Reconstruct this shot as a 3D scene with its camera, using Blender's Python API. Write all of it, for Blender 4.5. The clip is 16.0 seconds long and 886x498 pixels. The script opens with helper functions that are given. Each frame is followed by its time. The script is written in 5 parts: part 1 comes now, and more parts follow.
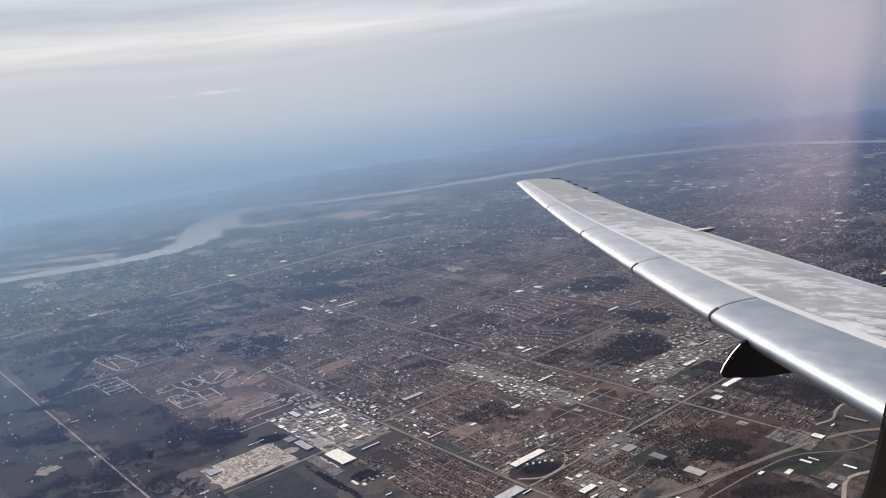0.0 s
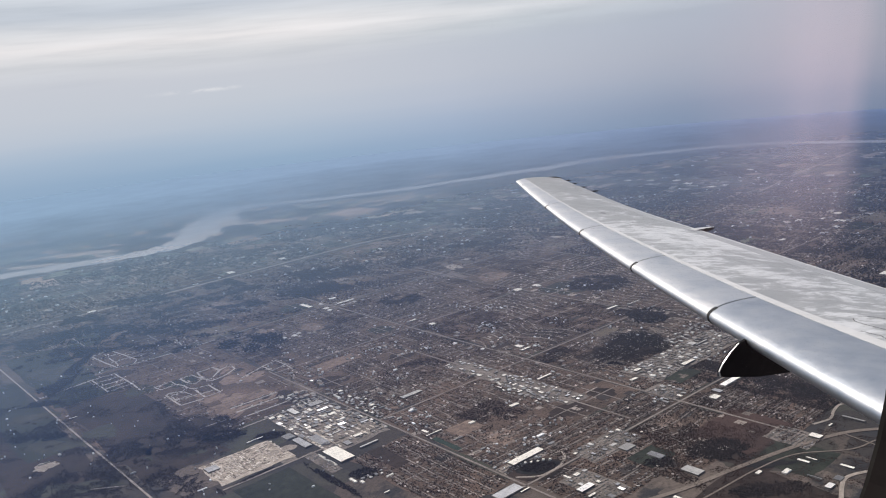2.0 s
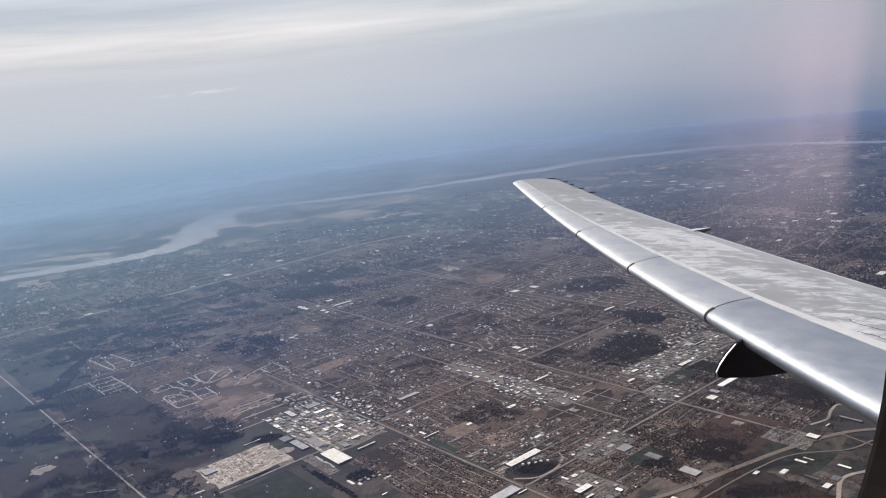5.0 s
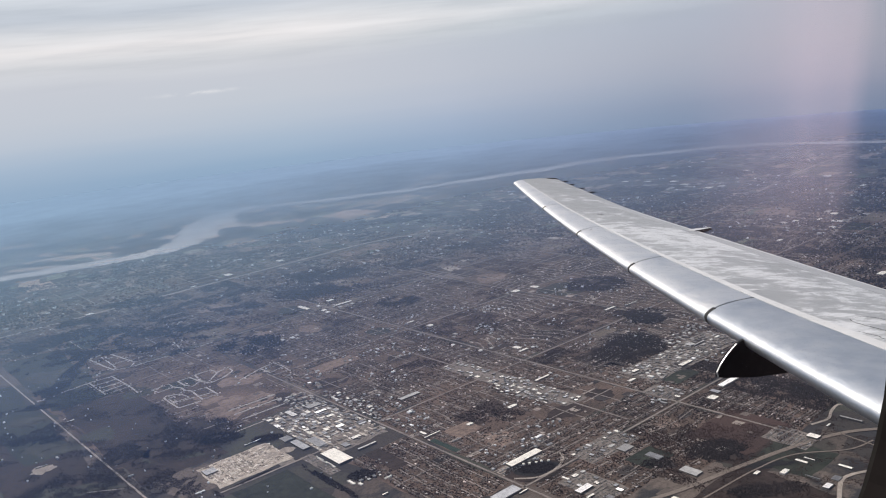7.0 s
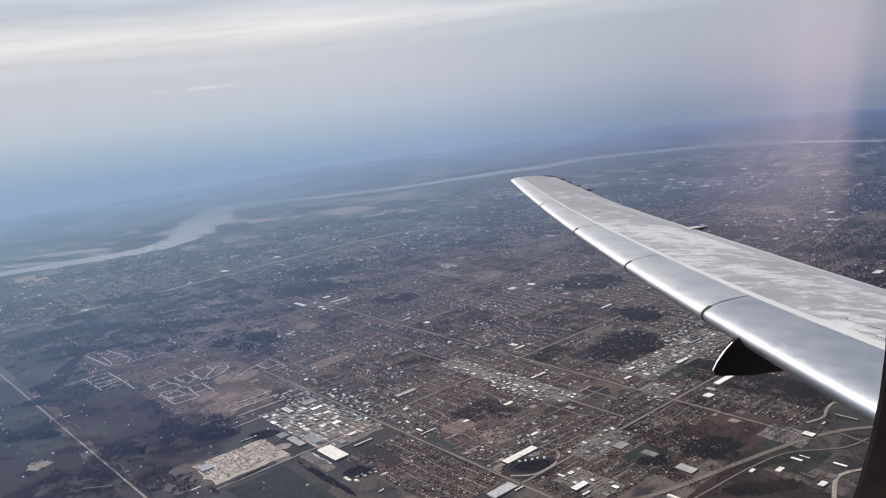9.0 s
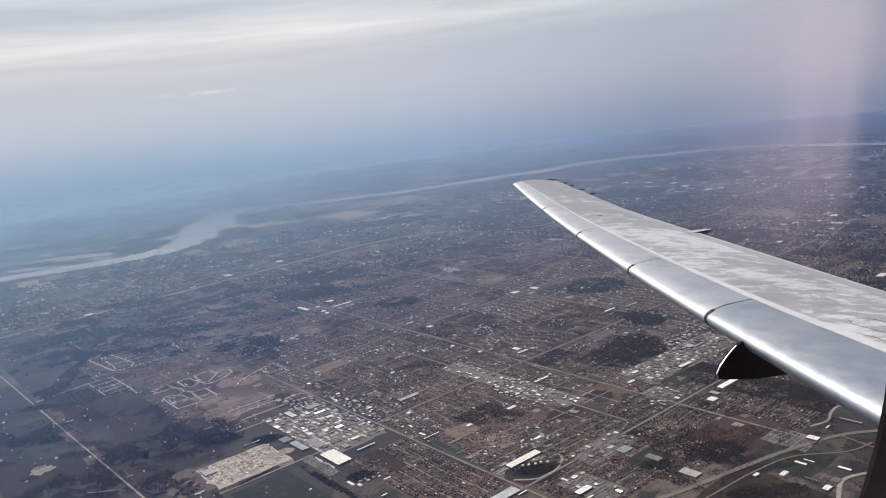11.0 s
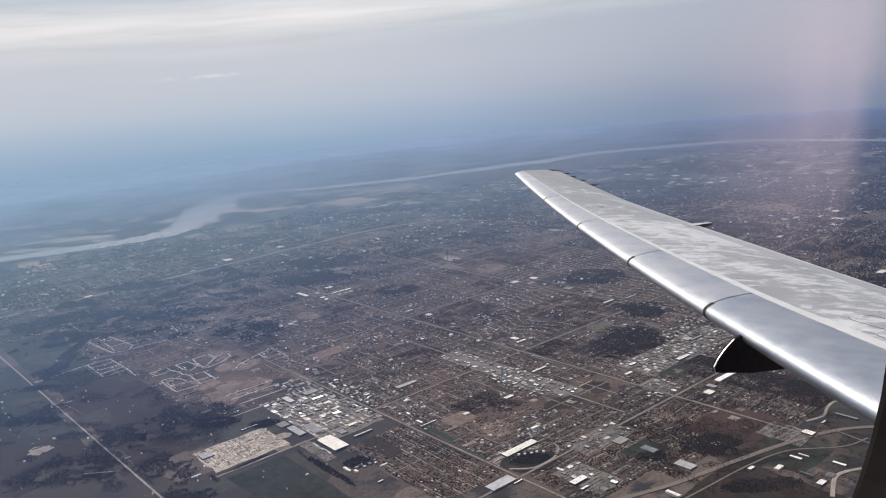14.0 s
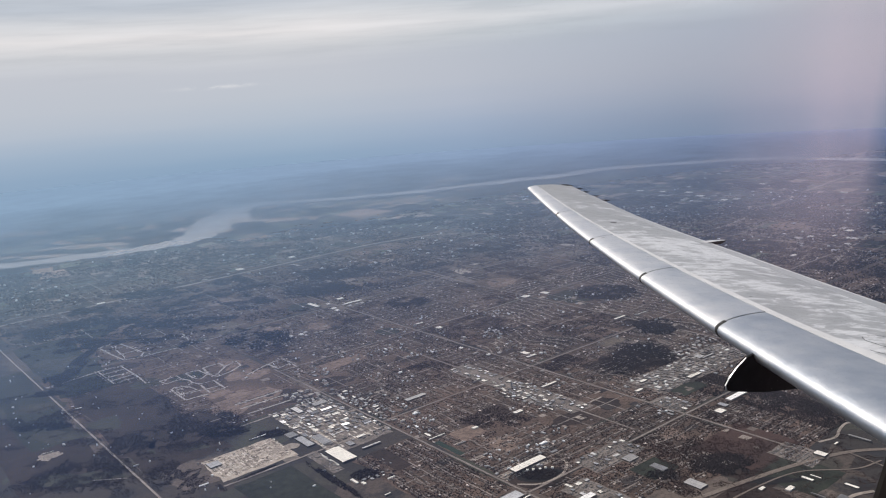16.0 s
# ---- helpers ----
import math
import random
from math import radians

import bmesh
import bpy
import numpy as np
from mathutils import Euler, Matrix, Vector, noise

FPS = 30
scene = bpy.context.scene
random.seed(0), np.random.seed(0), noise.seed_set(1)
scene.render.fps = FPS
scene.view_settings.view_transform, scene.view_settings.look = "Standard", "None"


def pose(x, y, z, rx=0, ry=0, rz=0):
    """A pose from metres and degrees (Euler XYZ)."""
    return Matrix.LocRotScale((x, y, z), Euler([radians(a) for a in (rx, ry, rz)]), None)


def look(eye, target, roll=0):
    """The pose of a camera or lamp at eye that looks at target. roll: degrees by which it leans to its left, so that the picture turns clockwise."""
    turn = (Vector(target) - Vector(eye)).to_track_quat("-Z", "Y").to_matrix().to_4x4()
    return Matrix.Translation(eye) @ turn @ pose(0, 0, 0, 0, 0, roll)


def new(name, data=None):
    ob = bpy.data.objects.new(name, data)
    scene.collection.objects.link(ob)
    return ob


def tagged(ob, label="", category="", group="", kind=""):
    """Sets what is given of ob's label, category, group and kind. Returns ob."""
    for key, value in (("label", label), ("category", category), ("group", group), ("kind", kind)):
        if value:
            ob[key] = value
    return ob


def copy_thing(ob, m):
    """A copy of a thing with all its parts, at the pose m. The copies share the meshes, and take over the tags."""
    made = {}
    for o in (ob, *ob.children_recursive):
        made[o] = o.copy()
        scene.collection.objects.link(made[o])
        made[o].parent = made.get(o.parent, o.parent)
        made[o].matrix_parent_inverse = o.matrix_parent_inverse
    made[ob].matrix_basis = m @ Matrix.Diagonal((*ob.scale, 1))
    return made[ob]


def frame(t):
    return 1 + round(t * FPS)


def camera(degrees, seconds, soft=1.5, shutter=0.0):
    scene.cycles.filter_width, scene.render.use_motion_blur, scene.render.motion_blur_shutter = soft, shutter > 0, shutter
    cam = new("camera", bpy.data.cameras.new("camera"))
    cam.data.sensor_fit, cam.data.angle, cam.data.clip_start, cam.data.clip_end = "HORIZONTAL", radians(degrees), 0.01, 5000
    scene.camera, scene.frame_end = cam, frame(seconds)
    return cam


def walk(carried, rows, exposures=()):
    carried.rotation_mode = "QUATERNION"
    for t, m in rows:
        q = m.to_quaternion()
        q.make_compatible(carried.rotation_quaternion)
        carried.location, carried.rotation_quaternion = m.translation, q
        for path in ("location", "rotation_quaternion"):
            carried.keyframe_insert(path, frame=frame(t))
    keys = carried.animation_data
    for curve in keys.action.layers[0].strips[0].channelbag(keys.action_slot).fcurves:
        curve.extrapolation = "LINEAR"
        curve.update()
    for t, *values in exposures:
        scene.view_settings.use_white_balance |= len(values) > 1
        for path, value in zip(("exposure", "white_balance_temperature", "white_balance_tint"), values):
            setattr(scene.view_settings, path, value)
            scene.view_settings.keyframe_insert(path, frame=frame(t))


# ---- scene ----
# The view from an airliner's cabin window: the wing outside it, a town on a square street grid, a river and haze below.
# The land is laid out on its section-line grid, x east, y north, at about a sixth of life size.
cam = camera(57.5, 16.0, soft=1.1)
EYE = (0.0, 0.0, 400.0)
TURN = -38.9
ROWS = [
    (0.0, -0.70, -11.55, 6.27), (0.5, -0.63, -11.49, 6.19), (1.0, -0.64, -11.59, 6.00), (1.5, -0.66, -11.70, 5.92),
    (2.0, -0.71, -11.69, 6.00), (2.5, -0.75, -11.65, 6.05), (3.0, -0.73, -11.66, 5.93), (3.5, -0.77, -11.62, 5.97),
    (4.0, -0.86, -11.61, 6.02), (6.5, -0.96, -11.57, 6.18), (7.0, -0.91, -11.60, 6.13), (7.5, -0.96, -11.70, 6.15),
    (8.0, -1.04, -11.80, 6.00), (8.5, -1.08, -11.82, 5.91), (9.0, -1.08, -11.82, 5.87), (11.5, -0.84, -11.47, 6.00),
    (12.0, -0.64, -11.53, 5.47), (12.5, -0.55, -11.84, 5.10), (13.0, -0.63, -12.01, 5.10), (13.5, -0.71, -12.13, 5.02),
    (14.0, -0.67, -12.32, 4.98), (14.5, -0.14, -12.40, 4.50), (15.0, 0.30, -11.92, 3.80), (15.5, 0.26, -11.41, 4.15),
    (16.0, 0.33, -11.32, 4.21),
]
# The wing and the window stay with the traveller, so the camera only sways and drifts forward by millimetres.
DRIFT = (-0.000154, 0.0000266, 0.0)            # metres a second, along the flight
walk(cam, [(t, pose(*(e + d * (t - 8.0) for e, d in zip(EYE, DRIFT)), 0, 0, TURN) @ pose(0, 0, 0, 90 + pitch, roll, yaw)) for t, yaw, pitch, roll in ROWS],
     exposures=[(0.0, 0.0), (15.0, 0.0), (16.0, -0.09)])

# ---- light: a high, hazy sun over the land ahead ----
SUN_AZIMUTH, SUN_HEIGHT = 92.0, 48.0          # degrees counter-clockwise from east, above the horizon
world = bpy.data.worlds.new("world")
scene.world = world
world.use_nodes = True
wt = world.node_tree


def wnode(kind, inputs=(), **props):
    n = wt.nodes.new(kind)
    if "operation" in props:
        n.operation, n.use_clamp = props["operation"], props["use_clamp"]
    if "data_type" in props:
        n.data_type, n.blend_type = props["data_type"], props["blend_type"]
    for k, v in dict(inputs).items():
        if isinstance(v, bpy.types.NodeSocket):
            wt.links.new(v, n.inputs[k])
        else:
            n.inputs[k].default_value = v
    return n


def wramp(fac, stops):
    r = wnode("ShaderNodeValToRGB", {"Fac": fac})
    els = r.color_ramp.elements
    while len(els) < len(stops):
        els.new(0.5)
    for e, (p, c) in zip(els, stops):
        e.position, e.color = p, (*c, 1)
    return r.outputs["Color"]


def wmath(op, a, b=0.0, clamp=False):
    return wnode("ShaderNodeMath", {0: a, 1: b}, operation=op, use_clamp=clamp).outputs[0]


def wmix(fac, a, b, how="MIX"):
    return wnode("ShaderNodeMix", {0: fac, 6: a, 7: b}, data_type="RGBA", blend_type=how).outputs[2]


sky = wnode("ShaderNodeTexSky")
sky.sky_type, sky.sun_disc, sky.dust_density = "NISHITA", False, 4.0
sky.sun_elevation, sky.sun_rotation = radians(SUN_HEIGHT), radians(90 - SUN_AZIMUTH)
clear = wmix(1.0, sky.outputs[0], (0.10, 0.10, 0.10, 1), "MULTIPLY")
# low down the sky is all haze and long layers of stratus
there = wnode("ShaderNodeTexCoord").outputs["Generated"]
parts = wnode("ShaderNodeSeparateXYZ", {"Vector": there})
flat = wnode("ShaderNodeMapping", {"Vector": there, "Scale": (1.6, 1.6, 22.0)}).outputs[0]
drift = wnode("ShaderNodeTexNoise", {"Vector": flat, "Scale": 1.1, "Detail": 2.0}).outputs["Fac"]
wisps = wnode("ShaderNodeTexNoise", {"Vector": flat, "Scale": 3.2, "Detail": 6.0, "Roughness": 0.55}).outputs["Fac"]
lift = wmath("ADD", parts.outputs[2], wmath("MULTIPLY", wmath("SUBTRACT", drift, 0.5), 0.025))
layers = wramp(wmath("ADD", wmath("MULTIPLY", lift, 3.0), 0.3), [
    (0.03, (0.262, 0.385, 0.548)), (0.09, (0.302, 0.420, 0.572)), (0.16, (0.385, 0.485, 0.615)), (0.23, (0.485, 0.550, 0.645)), (0.31, (0.545, 0.585, 0.655)),
    (0.42, (0.575, 0.600, 0.660)), (0.49, (0.66, 0.67, 0.70)), (0.535, (0.81, 0.79, 0.80)), (0.585, (0.71, 0.72, 0.75)), (0.64, (0.545, 0.59, 0.66)), (0.71, (0.68, 0.72, 0.775)), (0.8, (0.64, 0.67, 0.73))])
streaks = wramp(wisps, [(0.34, (0.90, 0.91, 0.92)), (0.5, (1, 1, 1)), (0.66, (1.06, 1.06, 1.06))])
layers = wmix(wmath("MULTIPLY", wmath("SUBTRACT", parts.outputs[2], 0.03), 25.0, True), layers, wmix(1.0, layers, streaks, "MULTIPLY"))
aside = wmath("SUBTRACT", wmath("MULTIPLY", parts.outputs[0], 0.766), wmath("MULTIPLY", parts.outputs[1], 0.643))
up = wmath("MULTIPLY", wmath("ADD", parts.outputs[2], 0.05), 9.0, True)
low_side = wramp(wmath("ADD", aside, 0.5), [(0.30, (1, 1, 1)), (0.5, (0.98, 0.94, 0.965)), (0.75, (0.76, 0.72, 0.755)), (1.0, (0.70, 0.60, 0.63))])
high_side = wramp(wmath("ADD", aside, 0.5), [(0.35, (1, 1, 1)), (0.62, (0.835, 0.89, 0.93)), (0.8, (0.745, 0.80, 0.865)), (1.0, (0.60, 0.62, 0.68))])
layers = wmix(1.0, layers, wmix(up, low_side, high_side), "MULTIPLY")
# one small bright cloud low over the horizon
def bell(v, middle, width):
    d = wmath("DIVIDE", wmath("SUBTRACT", v, middle), width)
    return wmath("POWER", 2.718, wmath("MULTIPLY", wmath("MULTIPLY", d, d), -1.0))


puffs = wnode("ShaderNodeTexNoise", {"Vector": wnode("ShaderNodeMapping", {"Vector": there, "Scale": (60, 60, 160)}).outputs[0], "Scale": 1.0, "Detail": 4.0}).outputs["Fac"]
small = wmath("MULTIPLY", bell(aside, -0.2850, 0.036), bell(parts.outputs[2], 0.0198, 0.0019))
small = wmath("MULTIPLY", small, wmath("MULTIPLY", wmath("SUBTRACT", puffs, 0.36), 3.0, True), True)
layers = wmix(wmath("MULTIPLY", small, 0.95), layers, (0.80, 0.80, 0.82, 1))
both = wmix(wmath("MULTIPLY", wmath("SUBTRACT", parts.outputs[2], 0.17), 6.0, True), layers, clear)
wt.links.new(both, wt.nodes["Background"].inputs["Color"])
sun = new("sun", bpy.data.lights.new("sun", "SUN"))
sun.data.energy, sun.data.angle, sun.data.color = 3.2, radians(1.5), (1.0, 0.95, 0.88)
sa, sh = radians(SUN_AZIMUTH), radians(SUN_HEIGHT)
sun.matrix_world = look((1000 * math.cos(sa) * math.cos(sh), 1000 * math.sin(sa) * math.cos(sh), 1000 * math.sin(sh)), (0, 0, 0))

# ---- materials ----


class Nodes:
    """A material and short ways to add its nodes."""

    def __init__(self, name):
        self.m = bpy.data.materials.new(name)
        self.m.use_nodes = True
        self.t = self.m.node_tree
        self.bsdf = self.t.nodes["Principled BSDF"]
        self.out = self.t.nodes["Material Output"]

    def add(self, kind, inputs=(), **props):
        n = self.t.nodes.new(kind)
        if "operation" in props:
            n.operation = props["operation"]
        if "use_clamp" in props:
            n.use_clamp = props["use_clamp"]
        if "data_type" in props:
            n.data_type, n.blend_type = props["data_type"], props["blend_type"]
        if "distance" in props:
            n.distance = props["distance"]
        for k, v in dict(inputs).items():
            self.put(n.inputs[k], v)
        return n

    def put(self, socket, v):
        if isinstance(v, bpy.types.NodeSocket):
            self.t.links.new(v, socket)
        else:
            socket.default_value = v

    def place(self, scale=(1, 1, 1), turn=0.0):
        c = self.add("ShaderNodeTexCoord")
        return self.add("ShaderNodeMapping", {"Vector": c.outputs["Object"], "Scale": scale, "Rotation": (0, 0, radians(turn))}).outputs[0]

    def noise(self, vec, scale, detail=4.0, rough=0.6):
        return self.add("ShaderNodeTexNoise", {"Vector": vec, "Scale": scale, "Detail": detail, "Roughness": rough}).outputs["Fac"]

    def ramp(self, fac, stops):
        r = self.add("ShaderNodeValToRGB", {"Fac": fac})
        els = r.color_ramp.elements
        while len(els) < len(stops):
            els.new(0.5)
        for e, (p, c) in zip(els, stops):
            e.position, e.color = p, (*c, 1) if len(c) == 3 else c
        return r.outputs["Color"]

    def mix(self, fac, a, b, how="MIX"):
        n = self.add("ShaderNodeMix", data_type="RGBA", blend_type=how)
        for sock, v in ((n.inputs[0], fac), (n.inputs[6], a), (n.inputs[7], b)):
            self.put(sock, (*v, 1) if isinstance(v, tuple) and len(v) == 3 else v)
        return n.outputs[2]

    def maths(self, op, a, b=0.0, clamp=False):
        n = self.add("ShaderNodeMath", operation=op, use_clamp=clamp)
        self.put(n.inputs[0], a)
        self.put(n.inputs[1], b)
        return n.outputs[0]

    def bump(self, fac, strength, distance):
        b = self.add("ShaderNodeBump", {"Height": fac, "Strength": strength, "Distance": distance})
        self.t.links.new(b.outputs[0], self.bsdf.inputs["Normal"])


def g(v):
    return (v, v, v)


def plain(name, dark, light, rough=0.8, metal=0.0, fine=2.0, coarse=0.15, vary="", bump=0.0, scale=(1, 1, 1), gloss=0.3):
    """A surface between two colours at two scales; vary: 'object' or 'island' shifts each piece's brightness."""
    n = Nodes(name)
    v = n.place(scale)
    f = n.maths("ADD", n.maths("MULTIPLY", n.noise(v, fine), 0.5), n.maths("MULTIPLY", n.noise(v, coarse, 3.0), 0.5))
    col = n.ramp(f, [(0.36, dark), (0.64, light)])
    if vary:
        r = n.add("ShaderNodeObjectInfo").outputs["Random"] if vary == "object" else n.add("ShaderNodeNewGeometry").outputs["Random Per Island"]
        col = n.mix(1.0, col, n.ramp(r, [(0.0, g(0.45)), (0.6, g(0.8)), (0.86, g(1.2)), (0.93, g(2.2)), (1.0, g(4.2))]), "MULTIPLY")
    n.put(n.bsdf.inputs["Base Color"], col)
    n.put(n.bsdf.inputs["Roughness"], rough)
    n.put(n.bsdf.inputs["Metallic"], metal)
    n.put(n.bsdf.inputs["Specular IOR Level"], gloss)
    if bump:
        n.bump(n.noise(v, fine * 3), 0.5, bump)
    return n.m


def ground_material():
    """Winter farmland and scrub: small fields of several browns and dull greens, mottled by woods and tracks."""
    n = Nodes("winter_land")
    v = n.place()
    wob = n.add("ShaderNodeTexNoise", {"Vector": v, "Scale": 0.006, "Detail": 3.0})
    warp = n.add("ShaderNodeVectorMath", {0: wob.outputs["Color"], 1: (90.0, 90.0, 0.0)}, operation="MULTIPLY").outputs[0]
    vv = n.add("ShaderNodeVectorMath", {0: v, 1: warp}, operation="ADD").outputs[0]
    cells = n.add("ShaderNodeTexVoronoi", {"Vector": vv, "Scale": 0.011, "Randomness": 0.9}, distance="CHEBYCHEV")
    sep = n.add("ShaderNodeSeparateColor", {"Color": cells.outputs["Color"]})
    field = n.ramp(sep.outputs[0], [(0.0, (0.020, 0.018, 0.017)), (0.3, (0.040, 0.032, 0.027)), (0.55, (0.036, 0.038, 0.027)), (0.75, (0.066, 0.050, 0.042)), (0.95, (0.12, 0.094, 0.078))])
    woods = n.ramp(n.noise(v, 0.012, 6.0, 0.65), [(0.5, g(0.0)), (0.58, g(1.0))])
    col = n.mix(woods, field, (0.02, 0.02, 0.022))
    grain = n.ramp(n.noise(v, 0.25, 5.0, 0.7), [(0.3, g(0.6)), (0.7, g(1.4))])
    col = n.mix(1.0, col, grain, "MULTIPLY")
    n.put(n.bsdf.inputs["Base Color"], col)
    n.put(n.bsdf.inputs["Roughness"], 0.95)
    return n.m


def haze_material():
    """Blue haze painted on a flat sheet: thin over the town, thick towards the horizon and over the river plain."""
    n = Nodes("blue_haze")
    c = n.add("ShaderNodeTexCoord").outputs["Object"]
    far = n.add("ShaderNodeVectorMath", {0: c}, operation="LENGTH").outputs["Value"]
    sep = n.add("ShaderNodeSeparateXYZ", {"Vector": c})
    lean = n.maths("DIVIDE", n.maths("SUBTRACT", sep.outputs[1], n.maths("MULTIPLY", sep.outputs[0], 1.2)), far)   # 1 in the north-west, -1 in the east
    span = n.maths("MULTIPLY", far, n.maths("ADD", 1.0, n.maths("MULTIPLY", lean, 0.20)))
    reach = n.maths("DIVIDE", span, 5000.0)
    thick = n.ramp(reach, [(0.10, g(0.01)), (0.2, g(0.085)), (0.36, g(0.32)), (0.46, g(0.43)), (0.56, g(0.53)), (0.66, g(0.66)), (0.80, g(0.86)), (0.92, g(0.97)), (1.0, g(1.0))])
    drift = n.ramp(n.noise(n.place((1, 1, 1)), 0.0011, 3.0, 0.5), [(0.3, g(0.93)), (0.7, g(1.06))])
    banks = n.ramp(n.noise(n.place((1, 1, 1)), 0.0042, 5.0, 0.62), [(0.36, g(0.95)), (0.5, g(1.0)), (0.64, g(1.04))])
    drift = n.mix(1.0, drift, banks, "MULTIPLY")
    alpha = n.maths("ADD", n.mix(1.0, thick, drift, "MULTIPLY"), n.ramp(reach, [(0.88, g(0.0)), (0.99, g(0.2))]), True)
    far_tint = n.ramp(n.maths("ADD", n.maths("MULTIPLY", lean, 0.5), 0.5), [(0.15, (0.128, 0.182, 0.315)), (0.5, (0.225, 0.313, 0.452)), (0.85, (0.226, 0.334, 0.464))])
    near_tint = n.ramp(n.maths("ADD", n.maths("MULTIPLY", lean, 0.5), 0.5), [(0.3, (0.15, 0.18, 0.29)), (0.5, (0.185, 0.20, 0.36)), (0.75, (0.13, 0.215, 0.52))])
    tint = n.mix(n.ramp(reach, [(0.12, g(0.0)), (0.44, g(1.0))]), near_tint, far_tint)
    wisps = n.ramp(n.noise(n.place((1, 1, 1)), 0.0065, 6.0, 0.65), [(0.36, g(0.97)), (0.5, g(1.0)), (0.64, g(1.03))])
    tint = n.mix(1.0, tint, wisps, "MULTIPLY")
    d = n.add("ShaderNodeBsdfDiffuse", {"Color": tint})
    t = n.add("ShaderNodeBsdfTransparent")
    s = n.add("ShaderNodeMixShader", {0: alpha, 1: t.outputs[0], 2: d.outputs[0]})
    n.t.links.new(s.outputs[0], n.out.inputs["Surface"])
    return n.m


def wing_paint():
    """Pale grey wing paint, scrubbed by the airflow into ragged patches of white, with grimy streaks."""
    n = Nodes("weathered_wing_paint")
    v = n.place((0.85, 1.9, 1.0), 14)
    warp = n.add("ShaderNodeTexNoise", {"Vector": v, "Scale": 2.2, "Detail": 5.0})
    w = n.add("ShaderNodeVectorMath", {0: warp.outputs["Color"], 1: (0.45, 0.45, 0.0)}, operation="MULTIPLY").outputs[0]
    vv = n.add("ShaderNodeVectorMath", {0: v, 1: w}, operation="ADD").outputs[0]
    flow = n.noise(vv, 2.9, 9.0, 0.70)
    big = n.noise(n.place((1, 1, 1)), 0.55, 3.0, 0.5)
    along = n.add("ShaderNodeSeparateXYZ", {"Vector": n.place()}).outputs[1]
    tip_grey = n.maths("MULTIPLY", n.maths("SUBTRACT", along, 7.5), 0.010, True)          # shifts the paint greyer from 7.5 m outboard to the tip
    fac = n.maths("SUBTRACT", n.maths("ADD", n.maths("MULTIPLY", flow, 0.66), n.maths("MULTIPLY", big, 0.34)), tip_grey)
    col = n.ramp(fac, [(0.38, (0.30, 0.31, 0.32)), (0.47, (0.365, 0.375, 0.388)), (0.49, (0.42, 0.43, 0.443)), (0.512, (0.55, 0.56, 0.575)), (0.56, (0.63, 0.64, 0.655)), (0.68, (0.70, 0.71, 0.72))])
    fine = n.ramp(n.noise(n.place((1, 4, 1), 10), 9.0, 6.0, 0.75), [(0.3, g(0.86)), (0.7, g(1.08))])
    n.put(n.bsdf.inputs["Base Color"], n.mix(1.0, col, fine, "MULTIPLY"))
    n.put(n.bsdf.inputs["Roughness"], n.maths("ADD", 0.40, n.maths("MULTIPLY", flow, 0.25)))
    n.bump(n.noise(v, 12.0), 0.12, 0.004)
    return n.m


def slat_metal():
    """Bare leading-edge metal, dulled and cloudy, pitted where it meets the air."""
    n = Nodes("bare_slat_metal")
    v = n.place((1, 0.8, 1))
    f = n.noise(v, 3.0, 6.0, 0.6)
    inner = n.ramp(f, [(0.3, (0.40, 0.435, 0.485)), (0.5, (0.49, 0.515, 0.55)), (0.7, (0.58, 0.59, 0.605))])
    outer = n.ramp(f, [(0.3, (0.52, 0.54, 0.57)), (0.5, (0.63, 0.635, 0.645)), (0.7, (0.70, 0.695, 0.69))])
    along = n.add("ShaderNodeSeparateXYZ", {"Vector": n.place()}).outputs[1]
    n.put(n.bsdf.inputs["Base Color"], n.mix(n.maths("MULTIPLY", n.maths("SUBTRACT", along, 5.33), 20.0, True), inner, outer))
    n.put(n.bsdf.inputs["Metallic"], 0.85)
    n.put(n.bsdf.inputs["Roughness"], n.ramp(n.noise(n.place((1, 1, 1)), 9.0, 5.0, 0.65), [(0.3, g(0.36)), (0.5, g(0.43)), (0.7, g(0.52))]))
    n.bump(n.noise(n.place((1, 0.8, 1)), 9.0, 5.0, 0.65), 0.45, 0.010)
    return n.m


def field_mix(name, stops, rough=0.95):
    """One colour a piece, with grain."""
    n = Nodes(name)
    r = n.add("ShaderNodeNewGeometry").outputs["Random Per Island"]
    v = n.place()
    grain = n.ramp(n.noise(v, 0.08, 5.0, 0.7), [(0.3, g(0.7)), (0.7, g(1.35))])
    n.put(n.bsdf.inputs["Base Color"], n.mix(1.0, n.ramp(r, stops), grain, "MULTIPLY"))
    n.put(n.bsdf.inputs["Roughness"], rough)
    return n.m


FIELDS = field_mix("far_field_colours", [(0.0, (0.026, 0.028, 0.026)), (0.35, (0.065, 0.064, 0.052)), (0.6, (0.085, 0.11, 0.075)), (0.78, (0.17, 0.135, 0.108)), (0.93, (0.30, 0.225, 0.18)), (1.0, (0.44, 0.34, 0.29))])
PLAIN_FIELDS = field_mix("river_plain_colours", [(0.0, (0.018, 0.020, 0.020)), (0.35, (0.045, 0.052, 0.042)), (0.55, (0.16, 0.19, 0.13)), (0.75, (0.30, 0.25, 0.20)), (0.92, (0.50, 0.36, 0.29)), (1.0, (0.62, 0.50, 0.43))])
FAR_WOOD = field_mix("far_wood_colours", [(0.0, (0.011, 0.010, 0.010)), (1.0, (0.034, 0.027, 0.025))])
